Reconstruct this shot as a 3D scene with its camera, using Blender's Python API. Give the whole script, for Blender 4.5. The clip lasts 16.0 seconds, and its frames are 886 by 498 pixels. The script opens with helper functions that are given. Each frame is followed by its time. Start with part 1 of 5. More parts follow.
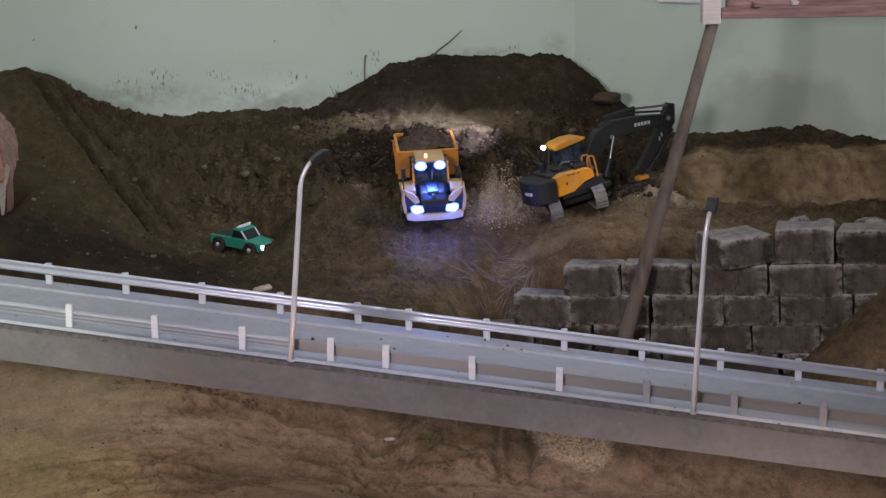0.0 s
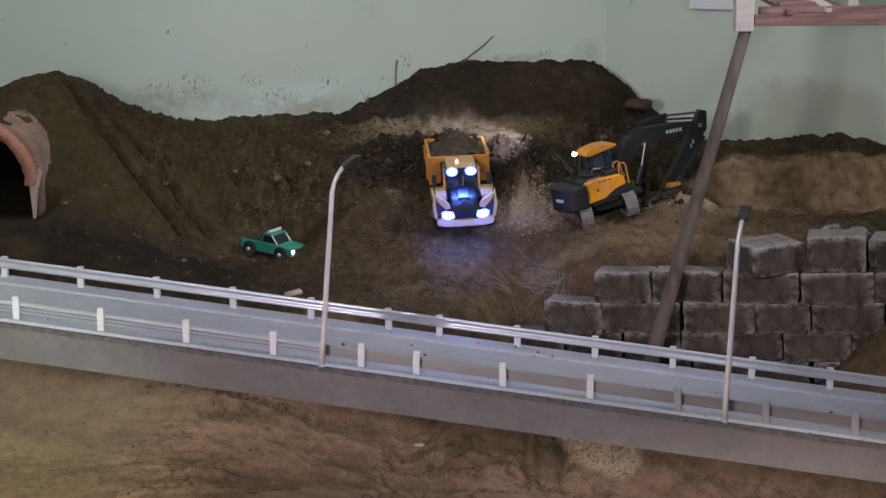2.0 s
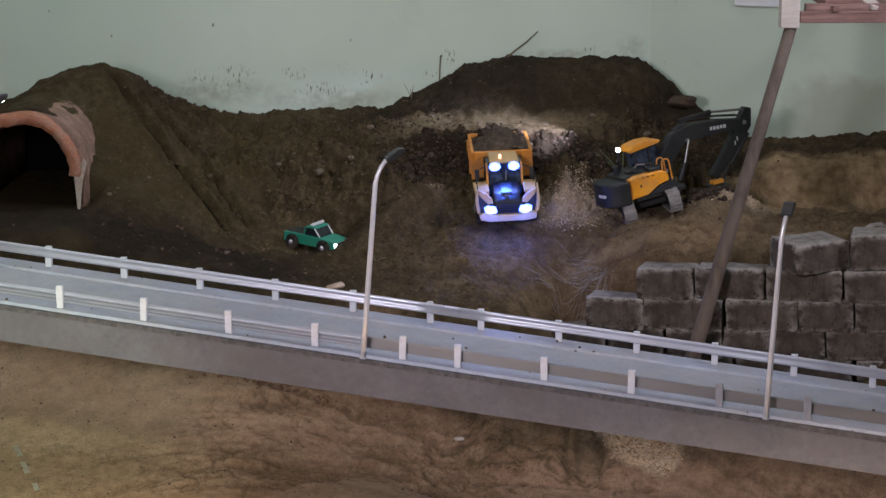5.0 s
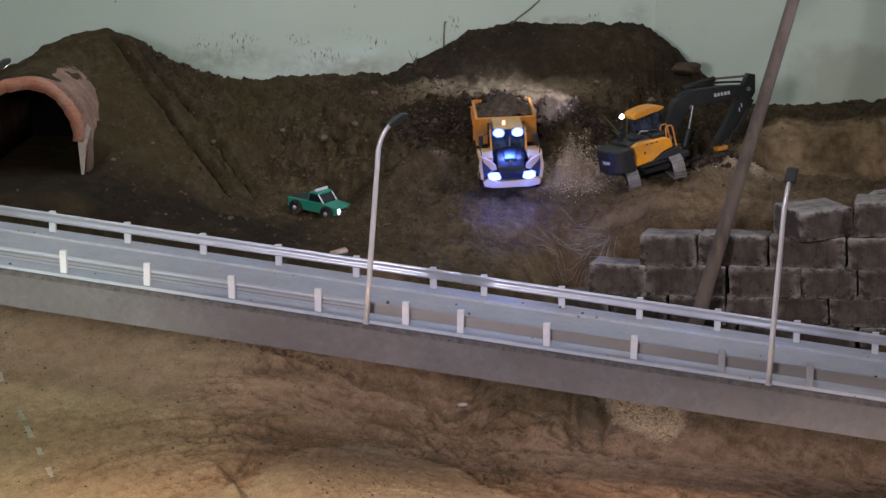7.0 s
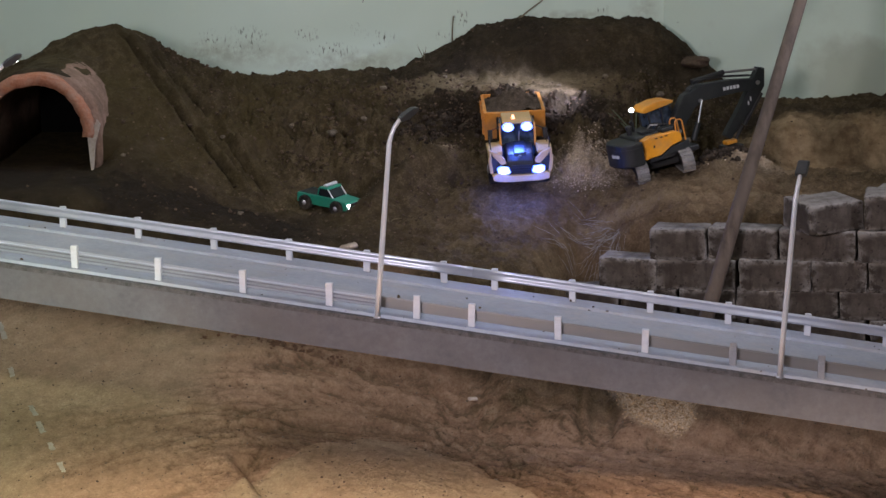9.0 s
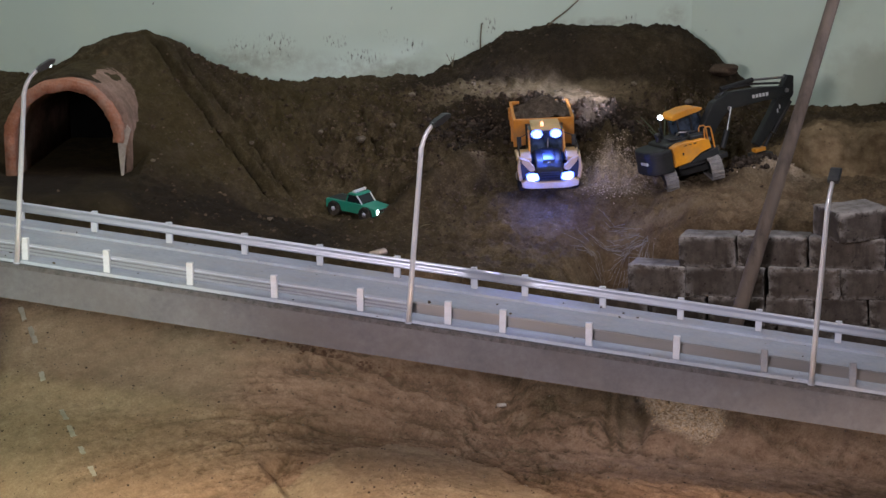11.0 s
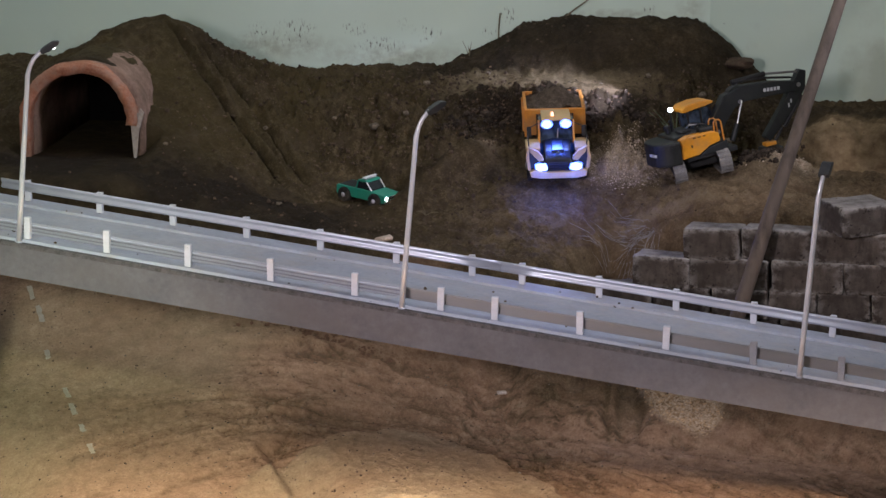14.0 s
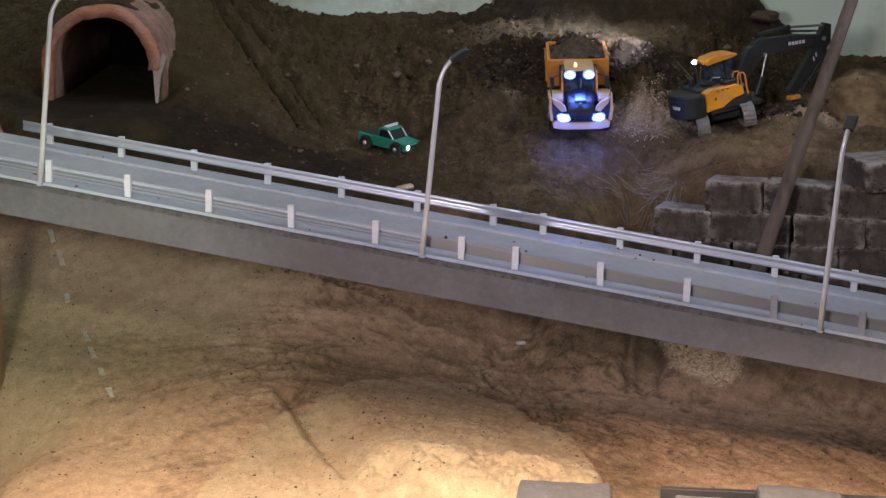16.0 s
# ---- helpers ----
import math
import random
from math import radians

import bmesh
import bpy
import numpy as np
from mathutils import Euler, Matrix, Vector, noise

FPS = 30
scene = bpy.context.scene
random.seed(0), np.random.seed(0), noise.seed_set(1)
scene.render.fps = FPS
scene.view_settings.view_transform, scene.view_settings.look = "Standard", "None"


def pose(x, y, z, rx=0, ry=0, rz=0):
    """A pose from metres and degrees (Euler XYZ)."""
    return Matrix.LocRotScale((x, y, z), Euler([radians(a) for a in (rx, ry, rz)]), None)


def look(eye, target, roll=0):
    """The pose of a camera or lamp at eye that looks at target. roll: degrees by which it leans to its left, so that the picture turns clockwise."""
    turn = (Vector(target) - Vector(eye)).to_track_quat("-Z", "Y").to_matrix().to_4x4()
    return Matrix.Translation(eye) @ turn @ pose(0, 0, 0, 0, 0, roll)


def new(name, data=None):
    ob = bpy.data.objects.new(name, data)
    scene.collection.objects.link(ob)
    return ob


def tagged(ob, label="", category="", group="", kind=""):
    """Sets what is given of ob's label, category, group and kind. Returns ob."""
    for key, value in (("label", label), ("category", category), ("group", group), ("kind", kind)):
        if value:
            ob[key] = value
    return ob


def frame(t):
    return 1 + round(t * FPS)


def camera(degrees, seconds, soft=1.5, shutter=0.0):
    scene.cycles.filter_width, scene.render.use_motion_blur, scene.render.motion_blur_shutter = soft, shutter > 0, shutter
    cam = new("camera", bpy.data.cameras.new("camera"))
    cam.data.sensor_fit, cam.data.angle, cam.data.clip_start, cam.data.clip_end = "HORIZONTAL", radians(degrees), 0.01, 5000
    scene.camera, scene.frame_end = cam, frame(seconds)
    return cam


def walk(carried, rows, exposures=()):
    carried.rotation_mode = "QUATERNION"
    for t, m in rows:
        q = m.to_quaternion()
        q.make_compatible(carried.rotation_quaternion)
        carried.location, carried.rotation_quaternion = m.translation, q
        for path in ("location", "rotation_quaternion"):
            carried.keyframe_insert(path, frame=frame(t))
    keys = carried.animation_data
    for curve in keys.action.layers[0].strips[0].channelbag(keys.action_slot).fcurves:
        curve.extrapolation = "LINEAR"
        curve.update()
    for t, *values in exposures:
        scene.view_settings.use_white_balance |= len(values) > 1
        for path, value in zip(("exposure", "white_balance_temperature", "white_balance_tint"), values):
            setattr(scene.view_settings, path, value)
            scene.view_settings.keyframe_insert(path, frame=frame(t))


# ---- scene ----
cam = camera(25.6, 16.0)
PATH = [
    (0, (0.113, -1.783, 1.626), (0.143, 0.174, 1.212), -0.8),
    (0.5, (0.111, -1.78, 1.622), (0.127, 0.177, 1.211), -0.8),
    (1, (0.106, -1.778, 1.627), (0.118, 0.179, 1.215), -0.7),
    (1.5, (0.105, -1.784, 1.623), (0.112, 0.175, 1.22), -0.7),
    (2, (0.104, -1.779, 1.629), (0.106, 0.179, 1.22), -0.6),
    (2.5, (0.098, -1.78, 1.627), (0.099, 0.178, 1.221), -0.5),
    (3, (0.101, -1.782, 1.626), (0.094, 0.175, 1.217), -0.4),
    (3.5, (0.094, -1.782, 1.621), (0.081, 0.176, 1.216), -0.4),
    (4, (0.098, -1.781, 1.622), (0.073, 0.177, 1.218), -0.4),
    (6.5, (0.105, -1.786, 1.612), (0.058, 0.166, 1.179), -0.2),
    (7, (0.107, -1.786, 1.612), (0.061, 0.165, 1.17), -0.2),
    (7.5, (0.106, -1.784, 1.617), (0.062, 0.164, 1.167), -0.3),
    (8, (0.1, -1.787, 1.615), (0.057, 0.162, 1.164), -0.3),
    (10.5, (0.084, -1.792, 1.601), (0.014, 0.158, 1.165), -0.5),
    (11, (0.067, -1.798, 1.603), (-0.004, 0.153, 1.166), -0.3),
    (11.5, (0.065, -1.798, 1.594), (-0.02, 0.153, 1.163), -0.1),
    (12, (0.064, -1.8, 1.576), (-0.035, 0.151, 1.147), 0.2),
    (12.5, (0.112, -1.806, 1.591), (-0.012, 0.139, 1.144), 0.2),
    (13, (0.168, -1.831, 1.601), (0.05, 0.11, 1.134), 0.1),
    (13.5, (0.197, -1.841, 1.599), (0.067, 0.1, 1.138), 0.2),
    (14, (0.211, -1.828, 1.602), (0.082, 0.117, 1.156), 0.4),
    (14.5, (0.213, -1.82, 1.591), (0.078, 0.125, 1.145), 0.7),
    (15, (0.208, -1.817, 1.592), (0.067, 0.123, 1.126), 1.0),
    (15.5, (0.212, -1.814, 1.597), (0.063, 0.121, 1.114), 1.0),
    (16, (0.206, -1.821, 1.592), (0.059, 0.112, 1.098), 1.1),
]
walk(cam, [(t, look(e, a, r)) for t, e, a, r in PATH], [(0, -0.08), (11, -0.08), (13, -0.12), (14.5, -0.16), (16, -0.2)])

# ---- world and lights ----
world = bpy.data.worlds.new("world")
scene.world = world
world.use_nodes = True
world.node_tree.nodes["Background"].inputs[0].default_value = (0.5, 0.55, 0.5, 1)
world.node_tree.nodes["Background"].inputs[1].default_value = 0.003


def lamp(name, kind, m, energy, colour, size=0.1, size_y=None, angle=60, blend=0.5):
    data = bpy.data.lights.new(name, kind)
    data.energy, data.color = energy, colour
    if kind == "AREA":
        data.shape, data.size, data.size_y = "RECTANGLE", size, size_y or size
    else:
        data.shadow_soft_size = size
    if kind == "SPOT":
        data.spot_size, data.spot_blend = radians(angle), blend
    ob = new(name, data)
    ob.matrix_world = m
    return ob


COOL, WARM = (0.95, 0.95, 1.12), (1.0, 0.76, 0.58)
lamp("ceiling_tube_light", "AREA", look((-1.2, 3.75, 2.75), (-1.2, 4.1, 0.5)), 18, (0.91, 1.0, 1.12), 2.4, 0.2)
lamp("ceiling_panel_light", "AREA", look((0.6, 2.5, 2.6), (-0.2, 3.7, 0.4)), 4.5, COOL, 0.9, 0.5)
# unseen panel set on the right to rake light across the slopes
key = lamp("ceiling_panel_light", "AREA", look((2.2, 2.5, 2.25), (-0.6, 3.85, 0.5)), 8, (0.96, 0.96, 1.16), 0.4, 0.3)
key.data.spread = radians(78)
# unseen panel at 1.5 m, added to fill the pit floor from the front
front = lamp("ceiling_panel_light", "AREA", look((-0.95, -0.4, 1.5), (0.15, 2.5, 0.0)), 17.5, (1.0, 0.93, 1.04), 0.5, 0.35)
front.data.spread = radians(84)
# two unseen spots added to brighten the sandy floor on the left
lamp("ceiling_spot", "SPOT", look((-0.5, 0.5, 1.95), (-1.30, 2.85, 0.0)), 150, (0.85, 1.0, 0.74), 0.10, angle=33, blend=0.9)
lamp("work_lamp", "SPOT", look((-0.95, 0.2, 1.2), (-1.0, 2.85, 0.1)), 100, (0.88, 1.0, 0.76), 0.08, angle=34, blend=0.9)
strip = lamp("strip_light", "AREA", look((0.0, 0.80, 1.56), (0.0, 1.56, 0.0)), 94, WARM, 2.3, 0.03)
strip.data.spread = radians(55)

# ---- materials ----


class Mat:
    """A node material under construction."""

    def __init__(self, name, rough=0.7, metal=0.0):
        self.m = bpy.data.materials.new(name)
        self.m.use_nodes = True
        self.t = self.m.node_tree
        self.b = self.t.nodes["Principled BSDF"]
        self.b.inputs["Roughness"].default_value = rough
        self.b.inputs["Metallic"].default_value = metal
        if rough >= 0.85:
            self.b.inputs["Specular IOR Level"].default_value = 0.1
        self.co = self.t.nodes.new("ShaderNodeTexCoord").outputs["Object"]

    def node(self, kind, **inputs):
        n = self.t.nodes.new(kind)
        for k, v in inputs.items():
            self.put(n, k.replace("_", " "), v)
        return n

    def put(self, n, key, v):
        s = n.inputs[int(key[1:]) if key[0] == "i" and key[1:].isdigit() else key]
        if isinstance(v, bpy.types.NodeSocket):
            self.t.links.new(v, s)
        else:
            s.default_value = v

    def noise(self, scale, detail=5, rough=0.6, vec=None):
        n = self.node("ShaderNodeTexNoise", Vector=vec or self.co, Scale=scale, Detail=detail, Roughness=rough)
        return n.outputs["Fac"]

    def stretch(self, x, y, z, rz=0):
        n = self.node("ShaderNodeMapping", Vector=self.co)
        n.inputs["Scale"].default_value = (x, y, z)
        n.inputs["Rotation"].default_value = (0, 0, radians(rz))
        return n.outputs[0]

    def ramp(self, fac, *stops):
        n = self.node("ShaderNodeValToRGB", Fac=fac)
        e = n.color_ramp.elements
        while len(e) < len(stops):
            e.new(0.5)
        for el, (p, c) in zip(e, stops):
            el.position = p
            el.color = (*c, 1) if not isinstance(c, (int, float)) else (c, c, c, 1)
        return n.outputs[0]

    def mix(self, fac, a, b, how="MIX"):
        n = self.t.nodes.new("ShaderNodeMix")
        n.data_type, n.blend_type = "RGBA", how
        for i, v in ((0, fac), (6, a), (7, b)):
            if isinstance(v, bpy.types.NodeSocket):
                self.t.links.new(v, n.inputs[i])
            else:
                n.inputs[i].default_value = (*v, 1) if isinstance(v, tuple) else v
        return n.outputs[2]

    def colour(self, v):
        self.put(self.b, "Base Color", v if isinstance(v, bpy.types.NodeSocket) else (*v, 1))
        return self

    def bump(self, h, strength=0.4, dist=0.004):
        n = self.node("ShaderNodeBump", Height=h, Strength=strength, Distance=dist)
        self.put(self.b, "Normal", n.outputs[0])
        return self


def soil_material():
    k = Mat("soil", 0.95)

    def field(key):
        n = k.node("ShaderNodeAttribute")
        n.attribute_name = key
        return n.outputs["Fac"]

    sand, damp, moist_shade, clay, pale = field("sand"), field("ochre"), field("moist_shade"), field("clay"), field("pale")
    n1, n2, n3 = k.noise(3.5, 6), k.noise(28, 6, 0.65), k.noise(160, 4, 0.7)
    fine = k.noise(420, 3, 0.7)
    grain = k.mix(0.45, n2, n3)
    earth = k.ramp(grain, (0.32, (0.024, 0.0162, 0.0072)), (0.50, (0.066, 0.047, 0.0225)), (0.66, (0.155, 0.115, 0.066)))
    west = k.node("ShaderNodeMapRange", Value=k.node("ShaderNodeSeparateXYZ", Vector=k.co).outputs[0])
    for i, v in ((1, 0.1), (2, -0.6), (3, 0.15), (4, 1.0)):
        west.inputs[i].default_value = v
    loam = k.mix(1.0, k.ramp(n1, (0.38, 0.0), (0.62, 0.65)), west.outputs[0], "MULTIPLY")
    earth = k.mix(loam, earth, (0.066, 0.049, 0.018))
    earth = k.mix(k.ramp(k.noise(9, 5, 0.65), (0.5, 0.0), (0.72, 0.45)), earth, (0.105, 0.076, 0.052))
    tan = k.ramp(grain, (0.28, (0.185, 0.135, 0.080)), (0.55, (0.32, 0.25, 0.155)), (0.75, (0.44, 0.36, 0.24)))
    tan = k.mix(k.ramp(n1, (0.42, 0.0), (0.68, 0.45)), tan, (0.25, 0.155, 0.088))
    och = k.ramp(n2, (0.3, (0.20, 0.128, 0.066)), (0.7, (0.46, 0.335, 0.195)))
    red = k.ramp(grain, (0.32, (0.150, 0.086, 0.053)), (0.50, (0.30, 0.183, 0.113)), (0.68, (0.43, 0.29, 0.195)))
    red = k.mix(k.ramp(k.noise(6, 5, 0.6), (0.45, 0.0), (0.7, 0.5)), red, (0.21, 0.125, 0.075))
    chip = k.ramp(k.mix(0.5, n3, fine), (0.38, (0.14, 0.094, 0.060)), (0.45, (0.44, 0.33, 0.22)), (0.58, (0.70, 0.56, 0.41)))
    # damp hill soil, plus shade painted into the colour on berm and scarp
    earth = k.mix(moist_shade, earth, k.mix(n2, (0.012, 0.0085, 0.0055), (0.038, 0.028, 0.019)))
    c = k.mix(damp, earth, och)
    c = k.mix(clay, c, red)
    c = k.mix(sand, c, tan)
    c = k.mix(pale, c, chip)
    dry = k.node("ShaderNodeMath", i0=1.0, i1=moist_shade)
    dry.operation = "SUBTRACT"
    specks = k.mix(1.0, k.ramp(n3, (0.68, 0.0), (0.76, 0.35)), dry.outputs[0], "MULTIPLY")
    c = k.mix(specks, c, (0.27, 0.215, 0.165))
    dark = k.ramp(k.noise(90, 3, 0.5), (0.27, 0.5), (0.34, 0.0))
    c = k.mix(dark, c, (0.035, 0.024, 0.016))
    k.colour(c)
    h = k.mix(0.35, k.mix(0.5, n2, n3), fine)
    return k.bump(h, 1.0, 0.012).m


def wall_material():
    k = Mat("green_wall_paint", 0.55)
    n1, n2 = k.noise(0.9, 4), k.noise(14, 6, 0.65)
    c = k.mix(k.ramp(n1, (0.35, 0.0), (0.7, 1.0)), (0.52, 0.61, 0.49), (0.58, 0.67, 0.555))
    c = k.mix(k.ramp(k.noise(1, 4, 0.6, k.stretch(1.2, 1.2, 0.25)), (0.5, 0.0), (0.75, 0.35)), c, (0.47, 0.55, 0.45))

    def patch(x, z, rx, rz):
        """1 at a place on the back wall, falling to 0 round it."""
        n = k.node("ShaderNodeMapping", Vector=k.co)
        n.inputs["Location"].default_value = (-x / rx, 0, -z / rz)
        n.inputs["Scale"].default_value = (1 / rx, 0, 1 / rz)
        d = k.node("ShaderNodeVectorMath", Vector=n.outputs[0])
        d.operation = "LENGTH"
        return k.ramp(d.outputs["Value"], (0.25, 1.0), (1.0, 0.0))

    def most(fs):
        f = fs[0]
        for g in fs[1:]:
            f = k.mix(1.0, f, g, "LIGHTEN")
        return f

    turned = k.node("ShaderNodeMapping", Vector=k.co)
    turned.inputs["Rotation"].default_value = (0, radians(-32), 0)
    turned.inputs["Scale"].default_value = (150, 1, 52)
    strokes = k.ramp(k.noise(1, 2, 0.5, turned.outputs[0]), (0.615, 0.0), (0.66, 1.0))
    thin = k.ramp(k.noise(1, 3, 0.6, turned.outputs[0]), (0.52, 0.0), (0.60, 0.4))
    scuffed = most([patch(*p) for p in ((-0.74, 0.835, 0.10, 0.055), (-0.86, 0.83, 0.05, 0.05), (-0.53, 0.855, 0.05, 0.028), (-0.28, 0.838, 0.06, 0.034), (-0.36, 0.87, 0.03, 0.025), (-0.45, 0.80, 0.10, 0.03), (-0.075, 0.850, 0.035, 0.022), (-0.01, 0.905, 0.035, 0.035), (0.46, 0.935, 0.04, 0.014))])
    grimy = most([patch(*p) for p in ((-0.80, 0.79, 0.30, 0.06), (-0.40, 0.76, 0.35, 0.05), (0.38, 0.915, 0.22, 0.022), (0.60, 0.935, 0.06, 0.055))])
    c = k.mix(k.mix(1.0, scuffed, thin, "MULTIPLY"), c, (0.26, 0.27, 0.20))
    c = k.mix(k.mix(1.0, grimy, k.ramp(k.noise(26, 5, 0.7), (0.36, 0.0), (0.62, 0.62)), "MULTIPLY"), c, (0.29, 0.29, 0.21))
    c = k.mix(k.mix(1.0, scuffed, strokes, "MULTIPLY"), c, (0.085, 0.085, 0.06))
    spots = k.ramp(k.noise(1, 2, 0.5, k.stretch(26, 26, 20)), (0.755, 0.0), (0.775, 0.8))
    c = k.mix(spots, c, (0.10, 0.10, 0.075))
    off = k.node("ShaderNodeVectorMath", Vector=k.co)
    off.operation = "SUBTRACT"
    off.inputs[1].default_value = (1.32, 4.37, 0.74)
    sc = k.node("ShaderNodeVectorMath", Vector=off.outputs[0])
    sc.operation = "MULTIPLY"
    sc.inputs[1].default_value = (3.4, 3.4, 6.5)
    ln = k.node("ShaderNodeVectorMath", Vector=sc.outputs[0])
    ln.operation = "LENGTH"
    wob = k.node("ShaderNodeMath", i0=ln.outputs["Value"], i1=k.noise(6, 4))
    wetr = k.node("ShaderNodeMapRange", Value=wob.outputs[0])
    for i, v in ((1, 1.55), (2, 1.25), (3, 0.0), (4, 0.5)):
        wetr.inputs[i].default_value = v
    c = k.mix(wetr.outputs[0], c, (0.30, 0.31, 0.21))
    stain = k.ramp(k.noise(2.3, 5, 0.6), (0.60, 0.0), (0.72, 0.35))
    c = k.mix(stain, c, (0.36, 0.38, 0.29))
    k.colour(c)
    return k.bump(n2, 0.15, 0.003).m


def speckled(name, dark, light, scale, rough, metal=0.0, bump=0.3, dust=None, dist=0.002):
    k = Mat(name, rough, metal)
    n1, n2 = k.noise(scale, 5), k.noise(scale * 6, 5, 0.7)
    c = k.ramp(k.mix(0.5, n1, n2), (0.35, dark), (0.65, light))
    if dust:
        c = k.mix(k.ramp(k.noise(scale * 0.7, 6, 0.7), (0.45, 0.0), (0.7, dust[1])), c, dust[0])
    k.colour(c)
    return k.bump(n2, bump, dist).m


def varied(name, dark, light, scale, rough, bump=0.6, loose=False):
    """Like speckled, with each object (or each loose crumb) a little lighter or darker."""
    k = Mat(name, rough)
    n1, n2 = k.noise(scale, 5), k.noise(scale * 7, 6, 0.75)
    c = k.ramp(k.mix(0.55, n1, n2), (0.3, dark), (0.7, light))
    if loose:
        r = k.node("ShaderNodeNewGeometry").outputs["Random Per Island"]
        c = k.mix(1.0, c, k.ramp(r, (0.0, 0.55), (0.7, 1.0), (1.0, 1.7)), "MULTIPLY")
    else:
        r = k.node("ShaderNodeObjectInfo").outputs["Random"]
        c = k.mix(1.0, c, k.ramp(r, (0.0, 0.62), (1.0, 1.25)), "MULTIPLY")
    c = k.mix(k.ramp(k.noise(scale * 2.5, 6, 0.75), (0.52, 0.0), (0.72, 0.6)), c, tuple(v * 1.7 for v in light))
    k.colour(c)
    return k.bump(n2, bump, 0.004).m


def wood_material(name, dark, light):
    k = Mat(name, 0.7)
    g = k.noise(1, 6, 0.65, k.stretch(8, 90, 90))
    k.colour(k.mix(k.ramp(k.noise(5, 4), (0.4, 0.0), (0.7, 0.5)), k.ramp(g, (0.3, dark), (0.7, light)), dark))
    return k.bump(g, 0.3, 0.002).m


def pole_wood(name, dark, light):
    k = Mat(name, 0.8)
    g = k.noise(1, 6, 0.65, k.stretch(60, 60, 5))
    k.colour(k.mix(k.ramp(k.noise(7, 5, 0.7), (0.45, 0.0), (0.6, 0.6)), k.ramp(g, (0.3, dark), (0.7, light)), light))
    return k.bump(g, 0.5, 0.003).m


def glow(name, colour, strength):
    k = Mat(name, 0.3)
    k.colour((0.8, 0.8, 0.8))
    k.b.inputs["Emission Color"].default_value = (*colour, 1)
    k.b.inputs["Emission Strength"].default_value = strength
    return k.m


def brushed(name, col, rough, scale=40, metal=0.9):
    k = Mat(name, rough, metal)
    n = k.noise(1, 5, 0.7, k.stretch(3, scale, scale))
    k.colour(k.mix(n, tuple(c * 0.75 for c in col), col))
    k.put(k.b, "Roughness", k.ramp(k.noise(9, 5, 0.7), (0.3, rough * 0.9), (0.7, min(1, rough * 1.2))))
    return k.bump(n, 0.08, 0.001).m


SOIL, WALL = soil_material(), wall_material()
CONCRETE = speckled("bridge_concrete", (0.100, 0.097, 0.106), (0.150, 0.145, 0.157), 9, 0.85, bump=0.35, dust=((0.115, 0.105, 0.105), 0.75))
KERB = speckled("white_kerb_paint", (0.265, 0.282, 0.335), (0.365, 0.385, 0.45), 12, 0.6, dust=((0.33, 0.29, 0.25), 0.6))
ROADWAY = speckled("grey_roadway", (0.235, 0.245, 0.275), (0.315, 0.325, 0.36), 15, 0.8, dust=((0.33, 0.29, 0.26), 0.5))
ALU = brushed("bare_aluminium", (0.58, 0.59, 0.66), 0.31, metal=0.6)
ALU_LAMP = brushed("satin_lamp_pole", (0.74, 0.74, 0.78), 0.3, metal=0.35)
ALU_RIB = brushed("ribbed_aluminium", (0.36, 0.36, 0.40), 0.4, metal=0.2)
ALU_DULL = brushed("dull_aluminium", (0.36, 0.34, 0.34), 0.35, metal=0.7)
GRIME = speckled("grimy_concrete_edge", (0.05, 0.046, 0.046), (0.15, 0.14, 0.145), 60, 0.95, bump=0.8, dist=0.003)
POSTGREY = speckled("grey_post_paint", (0.22, 0.22, 0.24), (0.32, 0.31, 0.33), 30, 0.6, dust=((0.24, 0.21, 0.19), 0.5))
POSTWHITE = speckled("white_post_paint", (0.52, 0.52, 0.57), (0.64, 0.64, 0.69), 30, 0.5, dust=((0.40, 0.36, 0.32), 0.5))
